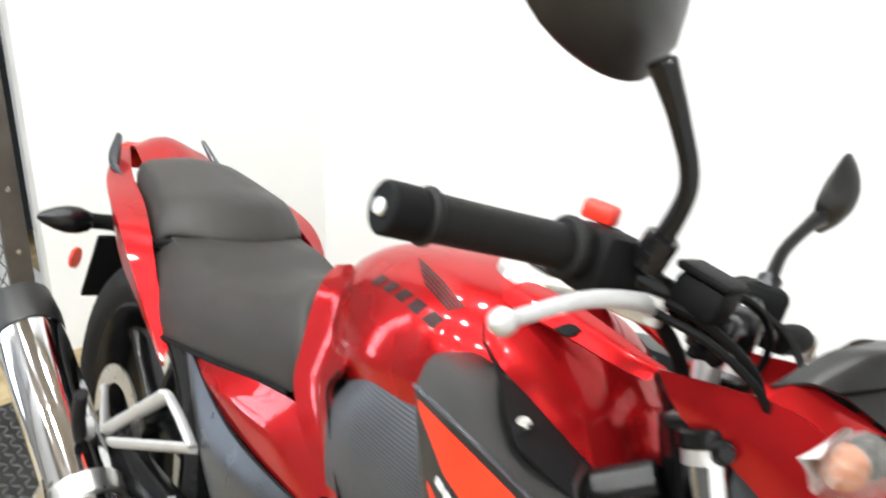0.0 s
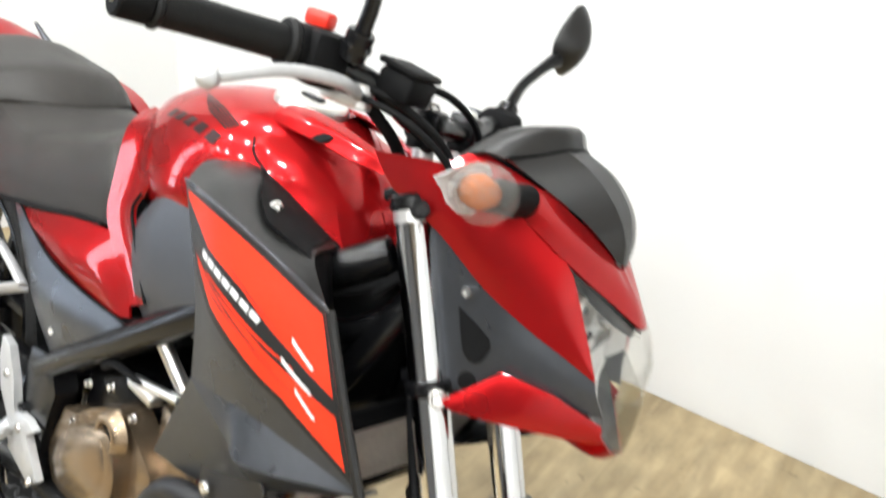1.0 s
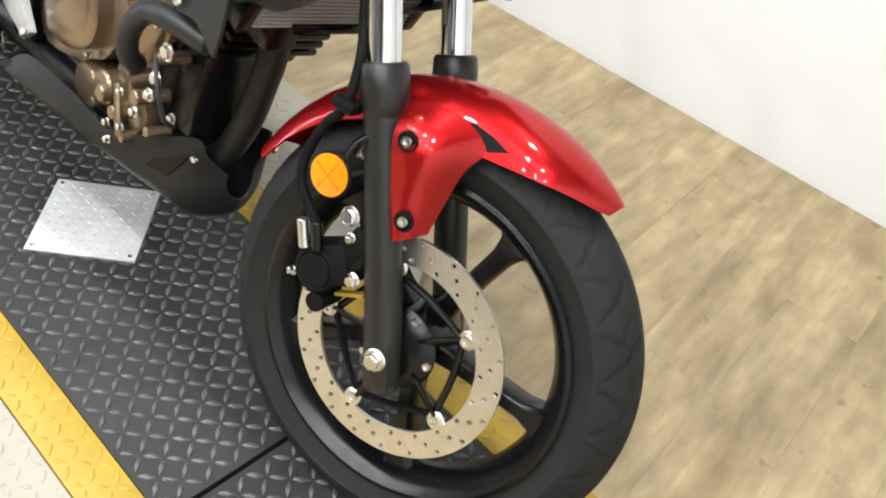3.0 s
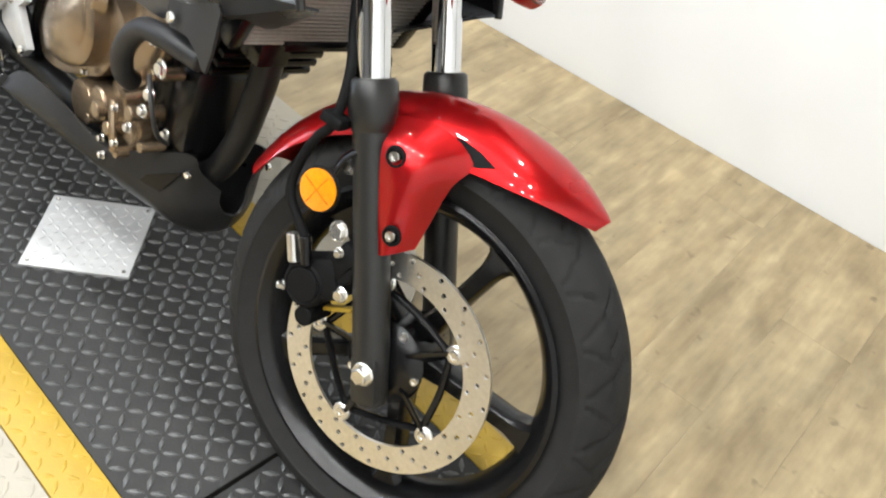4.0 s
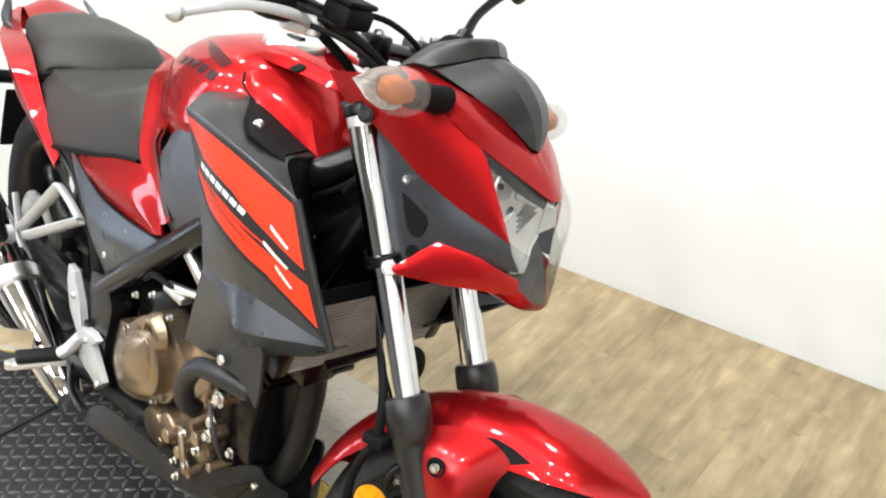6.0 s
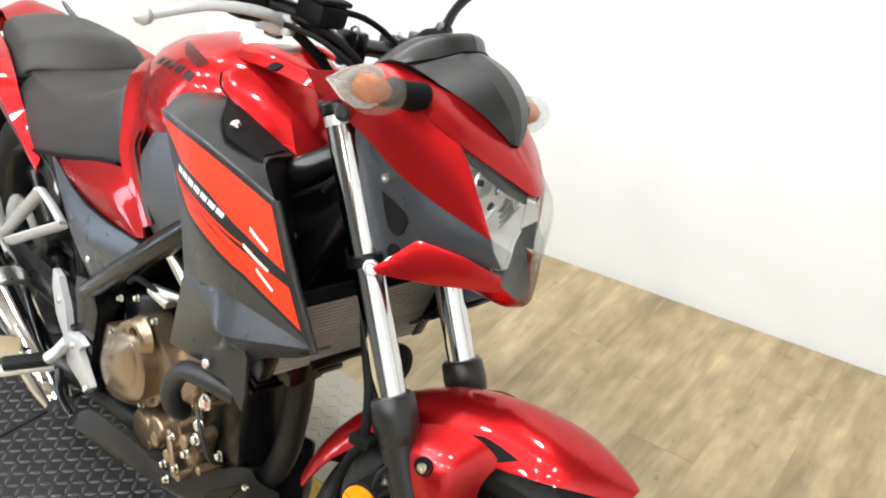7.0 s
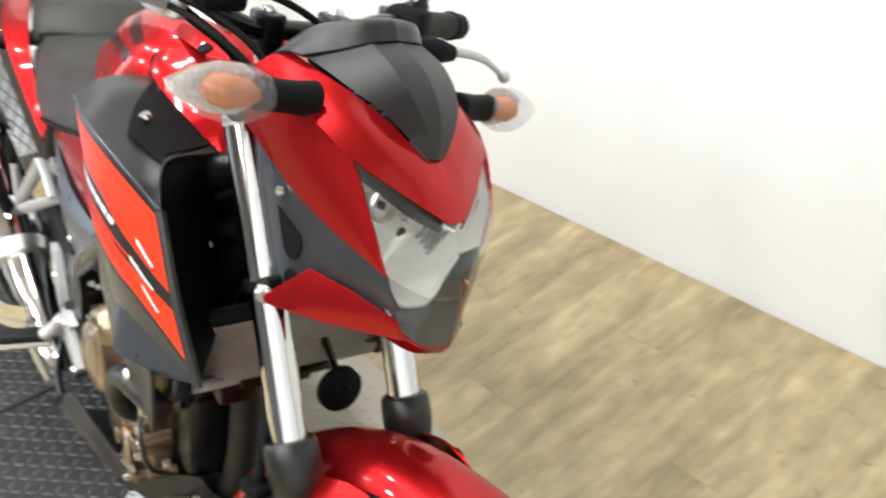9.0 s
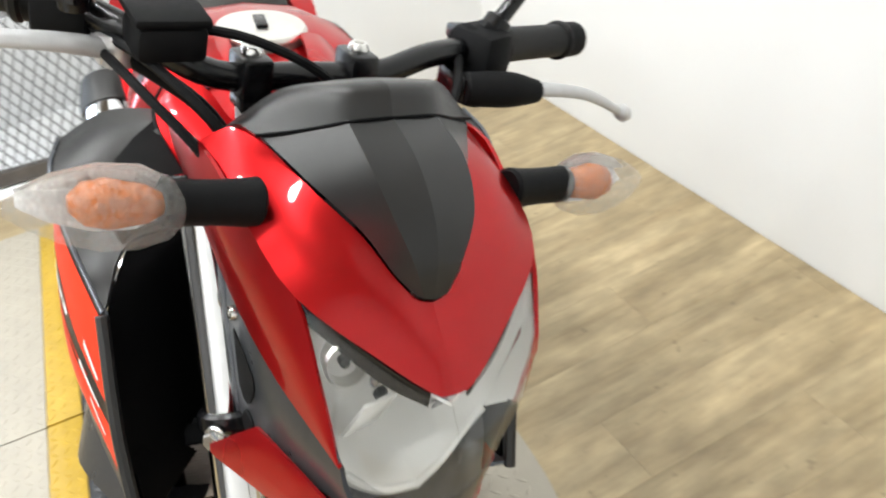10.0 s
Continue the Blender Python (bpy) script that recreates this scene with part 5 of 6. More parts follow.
    part("panel_gap", tube([(-1.085, Y(0.134), 0.646), (-0.92, Y(0.1475), 0.607), (-0.80, Y(0.1515), 0.603), (-0.655, Y(0.1495), 0.613)], 0.002, 6), MATT, bike)
    part("screw", button((-0.836, Y(0.161), 0.516), (0, s, 0), 0.006, 0.004), BOLT, sg)

    # ---- radiator shroud ----
    sh = new("radiator_shroud")
    sh.parent = bike
    tagged(sh, "angular radiator shroud in black, orange-red and grey")
    ridge = [(-0.500, Y(0.200), 0.872), (-0.437, Y(0.204), 0.870), (-0.365, Y(0.192), 0.854), (-0.284, Y(0.166), 0.821)]
    mid = [(-0.450, Y(0.199), 0.760), (-0.385, Y(0.209), 0.761), (-0.316, Y(0.198), 0.753), (-0.238, Y(0.165), 0.743)]
    fold = [(-0.433, Y(0.198), 0.674), (-0.375, Y(0.200), 0.682), (-0.315, Y(0.195), 0.688), (-0.195, Y(0.158), 0.668)]
    crease = [(-0.434, Y(0.1985), 0.671), (-0.349, Y(0.2045), 0.650), (-0.303, Y(0.2105), 0.646), (-0.195, Y(0.158), 0.667)]
    low = [(-0.525, Y(0.168), 0.512), (-0.43, Y(0.162), 0.528), (-0.30, Y(0.158), 0.602), (-0.193, Y(0.157), 0.666)]
    between = [Vector(a).lerp(Vector(b), 0.5) for a, b in zip(crease, low)]
    ins = (-0.4, 0, 0.72)
    part("outer_panel", panel([ridge, mid, fold], 0.004, 6, ins), GREY, sh)
    part("top_panel", panel([[(-0.528, Y(0.108), 0.884), (-0.478, Y(0.110), 0.884), (-0.432, Y(0.094), 0.857), (-0.390, Y(0.071), 0.834)],
                             [(-0.530, Y(0.158), 0.884), (-0.465, Y(0.164), 0.882), (-0.410, Y(0.150), 0.861), (-0.345, Y(0.142), 0.848)], ridge], 0.004, 5, ins), SATIN, sh, "satin black top panel")
    part("middle_facet", panel([fold, crease], 0.004, 6, ins), GREY, sh, "dark grey middle facet")
    part("lower_facet", panel([crease, between, low], 0.004, 6, ins), GREY, sh, "dark grey lower facet")
    part("under_panel", panel([low, [(-0.50, Y(0.09), 0.495), (-0.42, Y(0.095), 0.520), (-0.29, Y(0.105), 0.592), (-0.198, Y(0.128), 0.660)]], 0.003, 4, (-0.4, 0, 0.9)), GREY, sh)
    # thin grey bead draws the ridge's edge highlight as a shape
    part("ridge_edge", tube([Vector(q) + V(0, s * 0.0005, 0.001) for q in ridge], 0.0022, 8), GREY, sh, "grey line put in for the highlight along the ridge")

    def on_shroud(u, v, lift):
        """A point on the outer panel: u along from the rear, v down from the ridge."""
        rows = [spline(r, 8) for r in (ridge, mid, fold)]
        i = min(len(rows[0]) - 1.001, max(0, u * (len(rows[0]) - 1)))
        k = int(i)
        col = [r[k].lerp(r[k + 1], i - k) for r in rows]
        c = spline(col, 8)
        j = min(len(c) - 1.001, max(0, v * (len(c) - 1)))
        p = c[int(j)].lerp(c[int(j) + 1], j - int(j))
        return p + V(0, s * lift, 0)

    def decal(name, top, bottom, mat, lift, label=""):
        """A film on the panel between two lines of (u, v)."""
        def along(line, t):
            x = t * (len(line) - 1)
            k = min(int(x), len(line) - 2)
            return [line[k][q] + (line[k + 1][q] - line[k][q]) * (x - k) for q in (0, 1)]
        bm = bmesh.new()
        n, w = 24, 8
        g = []
        for i in range(n + 1):
            a, b = along(top, i / n), along(bottom, i / n)
            g.append([bm.verts.new(on_shroud(a[0] + (b[0] - a[0]) * j / w, a[1] + (b[1] - a[1]) * j / w, lift)) for j in range(w + 1)])
        for i in range(n):
            for j in range(w):
                bm.faces.new((g[i][j], g[i + 1][j], g[i + 1][j + 1], g[i][j + 1]))
        return part(name, bm, mat, sh, label)
    decal("black_band", [(0.0, 0.0), (0.38, 0.0), (0.65, 0.0), (0.85, 0.0), (0.99, 0.0)], [(0.05, 0.36), (0.20, 0.49), (0.48, 0.60), (0.73, 0.71), (0.99, 0.97)], SATIN, 0.0008, "black printed band")
    decal("upper_stripe", [(0.03, 0.03), (0.38, 0.035), (0.65, 0.04), (0.85, 0.045), (0.975, 0.05)], [(0.04, 0.07), (0.25, 0.20), (0.53, 0.25), (0.78, 0.36), (0.97, 0.48)], DECAL, 0.0012, "orange-red upper stripe")
    decal("lower_stripe", [(0.08, 0.28), (0.30, 0.355), (0.53, 0.40), (0.74, 0.47), (0.97, 0.585)], [(0.10, 0.32), (0.24, 0.45), (0.50, 0.55), (0.74, 0.66), (0.97, 0.90)], DECAL, 0.0012, "orange-red lower stripe")
    decal("middle_stripe", [(0.20, 0.305), (0.40, 0.345), (0.60, 0.39), (0.80, 0.44)], [(0.22, 0.318), (0.40, 0.365), (0.60, 0.408), (0.80, 0.45)], DECAL, 0.0012, "thin orange-red brush line")
    for k, (u0, v0, u1, v1) in enumerate(((0.12, 0.305, 0.70, 0.50), (0.16, 0.36, 0.50, 0.455), (0.45, 0.20, 0.72, 0.30), (0.50, 0.44, 0.80, 0.585))):
        decal("brush_line", [(u0, v0), ((u0 + u1) / 2, (v0 + v1) / 2 - 0.004), (u1, v1)], [(u0, v0 + 0.004), ((u0 + u1) / 2, (v0 + v1) / 2 + 0.010 - 0.003 * k), (u1, v1 + 0.003)], SATIN, 0.0015)
    # model lettering as plain bars
    for k in range(7):
        t = k / 7
        decal("letter_bar", [(0.196 + 0.46 * t, 0.222 + 0.085 * t), (0.248 + 0.46 * t, 0.234 + 0.085 * t)], [(0.170 + 0.46 * t, 0.256 + 0.085 * t), (0.222 + 0.46 * t, 0.268 + 0.085 * t)], WHITE_MARK, 0.0017)
    for u0, v0, u1, v1 in ((0.81, 0.285, 0.90, 0.375), (0.75, 0.41, 0.88, 0.52), (0.81, 0.54, 0.885, 0.67)):
        decal("white_bar", [(u0, v0), (u1, v1)], [(u0 - 0.006, v0 + 0.028), (u1 - 0.012, v1 + 0.018)], WHITE_MARK, 0.0019)
    part("rim_strip", tube([Vector(ridge[-1]) + V(0.004, s * 0.001, 0.002), Vector(mid[-1]) + V(0.006, s * 0.001, 0), Vector(fold[-1]) + V(0.004, 0, -0.004)], 0.0055, 8, 6), SATIN, sh)
    part("top_inset", panel([[(-0.494, Y(0.112), 0.8885), (-0.455, Y(0.104), 0.876), (-0.398, Y(0.076), 0.8415)], [(-0.462, Y(0.132), 0.8865), (-0.430, Y(0.124), 0.8715), (-0.376, Y(0.106), 0.8475)],
                             [(-0.437, Y(0.150), 0.8775), (-0.405, Y(0.146), 0.8655), (-0.356, Y(0.138), 0.8525)], [(-0.400, Y(0.166), 0.8665), (-0.380, Y(0.162), 0.8615), (-0.342, Y(0.148), 0.8485)]], 0.003, 1, (-0.42, 0, 0.78)), MATT, sh, "matt black front inset")
    part("screw", button((-0.418, Y(0.142), 0.8715), (0, s * 0.5, 1), 0.0075, 0.005), BOLT, sh)
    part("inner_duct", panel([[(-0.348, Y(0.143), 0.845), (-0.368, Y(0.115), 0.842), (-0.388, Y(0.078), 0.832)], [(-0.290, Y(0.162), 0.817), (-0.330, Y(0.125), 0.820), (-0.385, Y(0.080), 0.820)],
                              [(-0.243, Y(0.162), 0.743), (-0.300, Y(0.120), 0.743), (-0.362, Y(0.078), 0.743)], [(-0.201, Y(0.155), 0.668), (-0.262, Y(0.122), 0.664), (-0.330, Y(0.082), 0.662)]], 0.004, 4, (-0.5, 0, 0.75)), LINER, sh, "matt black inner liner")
    for x, y, z in ((-0.343, 0.094, 0.745), (-0.300, 0.125, 0.700)):
        part("liner_screw", button((x + 0.004, Y(y + 0.003), z), (0.6, s, 0), 0.0055, 0.004), BOLT, sh)

# ---- seats and tail ----
def seat_ring(x, zt, zb, w, crown=0.02, sweep=0.0):
    """A cross-section of a seat; sweep carries its middle ahead of its sides."""
    out = []
    for y, z in ((-1, 0.0), (-1.02, 0.35), (-0.97, 0.72), (-0.82, 0.93), (-0.45, 1.0), (0, 1.0), (0.45, 1.0), (0.82, 0.93), (0.97, 0.72), (1.02, 0.35), (1, 0.0), (0.5, -0.02), (-0.5, -0.02)):
        out.append(V(x + sweep * (1 - min(1, abs(y)) ** 2), y * w, zb + (zt - zb) * z + crown * (1 - abs(y)) * (z > 0.9)))
    return out


part("rider_seat", smooth_skin([seat_ring(-0.797, 0.775, 0.700, 0.112, 0.004, -0.085), seat_ring(-0.803, 0.798, 0.694, 0.121, 0.012, -0.085), seat_ring(-0.85, 0.795, 0.684, 0.126, 0.012, -0.06),
                                seat_ring(-0.96, 0.762, 0.656, 0.134, 0.006, -0.02), seat_ring(-1.07, 0.740, 0.630, 0.144, 0.004), seat_ring(-1.15, 0.748, 0.612, 0.147, 0.006),
                                seat_ring(-1.215, 0.752, 0.62, 0.138, 0.006)], 4), VINYL, bike, "dark grey vinyl rider seat")
part("passenger_seat", smooth_skin([seat_ring(-1.222, 0.745, 0.733, 0.118, 0.0, 0.062), seat_ring(-1.226, 0.757, 0.722, 0.126, 0.004, 0.060), seat_ring(-1.246, 0.779, 0.715, 0.128, 0.006, 0.052),
                                    seat_ring(-1.272, 0.795, 0.718, 0.124, 0.010, 0.044), seat_ring(-1.315, 0.799, 0.728, 0.116, 0.010, 0.02), seat_ring(-1.385, 0.803, 0.745, 0.103, 0.010),
                                    seat_ring(-1.445, 0.803, 0.762, 0.088, 0.008), seat_ring(-1.472, 0.790, 0.765, 0.066, 0.002)], 4), VINYL, bike, "dark grey vinyl passenger seat", sharp=60)
part("seat_trim", tube([(-1.30, -0.122, 0.727), (-1.235, -0.130, 0.727), (-1.205, -0.110, 0.738), (-1.172, -0.06, 0.736), (-1.160, 0, 0.733), (-1.172, 0.06, 0.736), (-1.205, 0.110, 0.738), (-1.235, 0.130, 0.727), (-1.30, 0.122, 0.727)], 0.0055, 8), MATT, bike, "black seat base edge")
part("seat_edge", tube([(-1.15, -0.149, 0.612), (-1.07, -0.146, 0.630), (-0.96, -0.137, 0.655), (-0.87, -0.131, 0.680), (-0.803, -0.125, 0.693)], 0.004, 8), MATT, bike)
for s in (-1, 1):
    Y = lambda y: s * y
    top = [(-1.59, Y(0.052), 0.787), (-1.45, Y(0.096), 0.775), (-1.32, Y(0.122), 0.765), (-1.24, Y(0.138), 0.742), (-1.175, Y(0.148), 0.700), (-1.105, Y(0.142), 0.605)]
    edge = [(-1.62, Y(0.066), 0.775), (-1.47, Y(0.132), 0.762), (-1.36, Y(0.164), 0.758), (-1.262, Y(0.178), 0.738), (-1.185, Y(0.172), 0.680), (-1.098, Y(0.153), 0.592)]
    foot = [(-1.63, Y(0.058), 0.740), (-1.48, Y(0.108), 0.700), (-1.37, Y(0.142), 0.690), (-1.28, Y(0.158), 0.668), (-1.19, Y(0.160), 0.638), (-1.096, Y(0.152), 0.582)]
    part("tail_panel", join(panel([top, edge], 0.004, 4, (-1.35, 0, 0.70)), panel([edge, foot], 0.004, 4, (-1.35, 0, 0.70))), RED, bike, "glossy red tail fairing with a sharp fold")
    part("grab_rail", tube([(-1.42, Y(0.100), 0.762), (-1.48, Y(0.106), 0.762), (-1.53, Y(0.100), 0.775), (-1.57, Y(0.082), 0.812)], [0.009, 0.014, 0.016, 0.008], 10, 6, 0.5), GREY, bike, "dark alloy grab rail")
part("tail_centre", panel([[(-1.45, -0.075, 0.785), (-1.455, 0, 0.806), (-1.45, 0.075, 0.785)], [(-1.55, -0.060, 0.798), (-1.56, 0, 0.818), (-1.55, 0.060, 0.798)], [(-1.635, -0.04, 0.765), (-1.65, 0, 0.77), (-1.635, 0.04, 0.765)]], 0.004, 4, (-1.5, 0, 0.7)), RED, bike)
part("tail_light", block((-1.645, 0, 0.755), (0.03, 0.09, 0.05), 0.01), KILL, bike, "red tail light")
part("undertail", plate([(-1.62, 0.0, 0.73), (-1.25, 0.0, 0.68), (-1.10, 0.0, 0.56), (-1.25, 0.0, 0.58), (-1.55, 0.0, 0.66)], 0.09, 0.09, push=(0, -1, 0)), MATT, bike)
part("number_plate_bracket", join(block((-1.60, 0, 0.63), (0.05, 0.07, 0.14), 0.012, (0, 25, 0)), block((-1.655, 0, 0.515), (0.012, 0.15, 0.16), 0.005, (0, 20, 0))), MATT, bike)
part("rear_reflector", lathe([(0.022, 0), (0.022, 0.006), (0.0, 0.008)], (-1.70, -0.085, 0.515), (-0.7, -0.7, 0), 20), KILL, bike, "red rear reflector")
indicator(-1, (-1.605, -0.045, 0.625), (-0.12, -1, 0.05), Matrix.Identity(4), BLACK, "rear_indicator", "black rear turn signal on a stalk")
indicator(1, (-1.605, 0.045, 0.625), (-0.12, 1, 0.05), Matrix.Identity(4), BLACK, "rear_indicator", "black rear turn signal on a stalk")

# ---- frame ----
for s in (-1, 1):
    Y = lambda y: s * y
    part("frame_rail", tube([(-0.885, Y(0.140), 0.425), (-0.79, Y(0.146), 0.495), (-0.66, Y(0.146), 0.590), (-0.53, Y(0.132), 0.690), (-0.41, Y(0.09), 0.79), (-0.34, Y(0.035), 0.845)], 0.021, 14), BLACK, bike)
    part("frame_strut", tube([(-0.60, Y(0.135), 0.625), (-0.53, Y(0.12), 0.56), (-0.47, Y(0.09), 0.50)], 0.010, 10), STEEL if s < 0 else BLACK, bike)
    part("down_tube", tube([(-0.30, Y(0.02), 0.82), (-0.335, Y(0.06), 0.72), (-0.40, Y(0.08), 0.58), (-0.45, Y(0.085), 0.48)], 0.018, 12), BLACK, bike)
    part("cross_brace", tube([(-0.45, Y(0.10), 0.745), (-0.36, Y(0.07), 0.745), (-0.31, Y(0.03), 0.79)], 0.014, 10), BLACK, bike)
    part("pivot_plate", plate([(-0.905, Y(0.155), 0.455), (-0.845, Y(0.155), 0.470), (-0.815, Y(0.155), 0.42), (-0.838, Y(0.155), 0.34), (-0.855, Y(0.155), 0.235), (-0.905, Y(0.155), 0.225), (-0.925, Y(0.155), 0.36)], 0.035, 0.004, push=(0, s, 0)), BLACK, bike)
    part("frame_boss", rod((-0.905, Y(0.120), 0.335), (-0.905, Y(0.168), 0.335), 0.022), BLACK, bike)
part("head_tube", rod((-0.285, 0, 0.765), (-0.35, 0, 0.905), 0.034), BLACK, bike)
part("sub_tank_box", block((-0.60, 0, 0.69), (0.46, 0.19, 0.13), 0.02), MATT, bike)
part("air_box", block((-0.93, 0, 0.56), (0.34, 0.22, 0.17), 0.03), MATT, bike)
part("swingarm", join(*[tube([(-0.89, s * 0.10, 0.345), (-1.10, s * 0.112, 0.33), (-1.40, s * 0.112, 0.314)], [0.03, 0.026, 0.022], 12, 5, 1.3) for s in (-1, 1)], rod((-0.97, -0.11, 0.34), (-0.97, 0.11, 0.34), 0.03)), BLACK, bike)
part("rear_hugger", panel([[(-1.10, -0.07, 0.50), (-1.07, -0.08, 0.42), (-1.05, -0.075, 0.33)], [(-1.09, 0, 0.51), (-1.05, 0, 0.42), (-1.04, 0, 0.33)], [(-1.10, 0.07, 0.50), (-1.07, 0.08, 0.42), (-1.05, 0.075, 0.33)]], 0.003, 4, (-1.38, 0, 0.31)), MATT, bike)
part("rear_disc", drilled_ring(0.075, 0.11, -0.085, 0.0045, 40, 2, 0.0037, 4), STEEL, rear)

# ---- engine ----
eng = new("engine")
eng.parent = bike
tagged(eng, "single-cylinder engine with bronze side covers")
part("crankcase", block((-0.64, -0.01, 0.36), (0.30, 0.20, 0.18), 0.03), BLACK, eng)
part("gearbox_case", block((-0.75, 0, 0.42), (0.16, 0.22, 0.16), 0.03), BLACK, eng)
part("front_case", block((-0.48, -0.035, 0.37), (0.08, 0.12, 0.15), 0.02), BLACK, eng)
cyl = part("cylinder", block((-0.485, 0, 0.53), (0.12, 0.14, 0.20), 0.01, (0, 15, 0)), BLACK, eng)
for k in range(7):
    part("cooling_fin", block((-0.50 + 0.009 * k, 0, 0.47 + k * 0.018), (0.15, 0.17, 0.012), 0.004, (0, 15, 0)), BLACK, cyl)
part("cylinder_head", block((-0.465, 0, 0.62), (0.16, 0.20, 0.09), 0.02, (0, 15, 0)), BLACK, eng)
cl = [(-0.810, 0.399), (-0.770, 0.412), (-0.738, 0.439), (-0.657, 0.485), (-0.611, 0.465), (-0.562, 0.434), (-0.589, 0.382), (-0.615, 0.341), (-0.651, 0.318), (-0.699, 0.294), (-0.760, 0.270), (-0.816, 0.265), (-0.841, 0.302), (-0.831, 0.343)]
cc = part("clutch_cover", plate([(x, -0.142, z) for x, z in cl], 0.04, 0.0, 2, 3), BRONZE, eng, "bronze painted clutch cover")
dome = [(-0.776, 0.342), (-0.766, 0.379), (-0.734, 0.417), (-0.683, 0.450), (-0.638, 0.462), (-0.617, 0.441), (-0.607, 0.400), (-0.620, 0.361), (-0.656, 0.332), (-0.704, 0.315), (-0.752, 0.311)]
part("cover_dome", join(plate([(x, -0.167, z) for x, z in dome], 0.026, 0.010, 6, 3), plate([(-0.004 - 0.665 + (u + 0.665) * 0.78, -0.171, 0.408 + (w - 0.408) * 0.78) for u, w in dome], 0.01, 0.010, 6, 3)), BRONZE, cc)
part("filler_ring", lathe([(0.036, 0), (0.031, 0.010), (0.0275, 0.015), (0.0235, 0.0165), (0.0190, 0.0155), (0.0172, 0.006)], (-0.645, -0.152, 0.458), (0, -1, 0), 28), BRONZE, cc)
part("oil_filler_cap", join(rod((-0.645, -0.15, 0.458), (-0.645, -0.160, 0.458), 0.0172, seg=24), block((-0.645, -0.162, 0.458), (0.026, 0.008, 0.007), 0.002, (0, -30, 0))), BLACK, cc)
part("front_cover", plate([(-0.60, -0.115, 0.52), (-0.53, -0.115, 0.505), (-0.50, -0.115, 0.45), (-0.53, -0.115, 0.39), (-0.57, -0.115, 0.34), (-0.62, -0.115, 0.34), (-0.60, -0.115, 0.42)], 0.03, 0.012, 3, 3), BRONZE, eng, "bronze painted front cover")
part("water_pump", join(lathe([(0.037, -0.02), (0.037, 0.014), (0.033, 0.022), (0.0, 0.024)], (-0.650, -0.128, 0.276), (0, -1, 0), 30), rod((-0.60, -0.12, 0.30), (-0.60, -0.15, 0.30), 0.028),
                             rod((-0.545, -0.10, 0.355), (-0.55, -0.145, 0.345), 0.026)), BRONZE, eng, "bronze water pump housing")
part("pump_flange", plate([(-0.63, -0.128, 0.315), (-0.56, -0.128, 0.335), (-0.50, -0.128, 0.315), (-0.52, -0.128, 0.27), (-0.57, -0.128, 0.252), (-0.63, -0.128, 0.245)], 0.03, 0.006, 2, 3), BRONZE, eng)
random.seed(4)
for x, y, z, r in ((-0.600, 0.150, 0.243, 0.0055), (-0.565, 0.150, 0.262, 0.0055), (-0.555, 0.150, 0.238, 0.0055), (-0.525, 0.150, 0.280, 0.0055), (-0.505, 0.145, 0.318, 0.0065), (-0.443, 0.150, 0.450, 0.010),
                   (-0.454, 0.152, 0.404, 0.009), (-0.470, 0.148, 0.368, 0.0075), (-0.450, 0.118, 0.339, 0.0065), (-0.540, 0.150, 0.330, 0.005), (-0.535, 0.130, 0.500, 0.005), (-0.505, 0.130, 0.455, 0.005), (-0.728, 0.150, 0.488, 0.0045),
                   (-0.668, 0.150, 0.516, 0.0045), (-0.605, 0.150, 0.505, 0.0045), (-0.758, 0.150, 0.410, 0.0045), (-0.735, 0.150, 0.335, 0.0045), (-0.645, 0.150, 0.330, 0.0045)):
    part("cover_bolt", hexbolt((x, -y, z), (0, -1, 0), r, 0.008), BOLT, eng)
for x, z, r, d in ((-0.585, 0.300, 0.013, 0.160), (-0.548, 0.290, 0.011, 0.158), (-0.525, 0.262, 0.009, 0.150), (-0.500, 0.345, 0.012, 0.155), (-0.478, 0.300, 0.008, 0.140), (-0.620, 0.262, 0.009, 0.152), (-0.470, 0.425, 0.010, 0.150)):
    part("boss", rod((x, -0.10, z), (x, -d, z), r, seg=16), BRONZE, eng)
part("pump_rib", tube([(-0.555, -0.150, 0.335), (-0.535, -0.154, 0.300), (-0.528, -0.150, 0.262)], 0.006, 8), BRONZE, eng)
part("sensor_lead", tube([(-0.470, -0.150, 0.425), (-0.440, -0.158, 0.40), (-0.425, -0.150, 0.36), (-0.44, -0.12, 0.33)], 0.0035, 8), HOSE, eng)
part("coolant_hose", tube([(-0.528, -0.140, 0.380), (-0.520, -0.162, 0.405), (-0.508, -0.172, 0.448), (-0.472, -0.172, 0.493), (-0.42, -0.167, 0.508), (-0.355, -0.150, 0.510)], 0.0155, 16), HOSE, eng)
gd = part("radiator_guard", plate([(x, -0.176, z) for x, z in ((-0.415, 0.545), (-0.42, 0.60), (-0.33, 0.62), (-0.305, 0.602), (-0.304, 0.550), (-0.309, 0.520), (-0.318, 0.522), (-0.336, 0.534), (-0.360, 0.541), (-0.388, 0.536), (-0.403, 0.532))], 0.004, 0.0, 2, 1), MOULD, eng, "black radiator guard")
part("guard_bolt", button((-0.394, -0.1805, 0.550), (0, -1, 0), 0.008, 0.005), BOLT, gd)
part("guard_bracket", tube([(-0.36, -0.172, 0.59), (-0.35, -0.15, 0.60), (-0.34, -0.12, 0.60)], 0.008, 8), BLACK, eng)
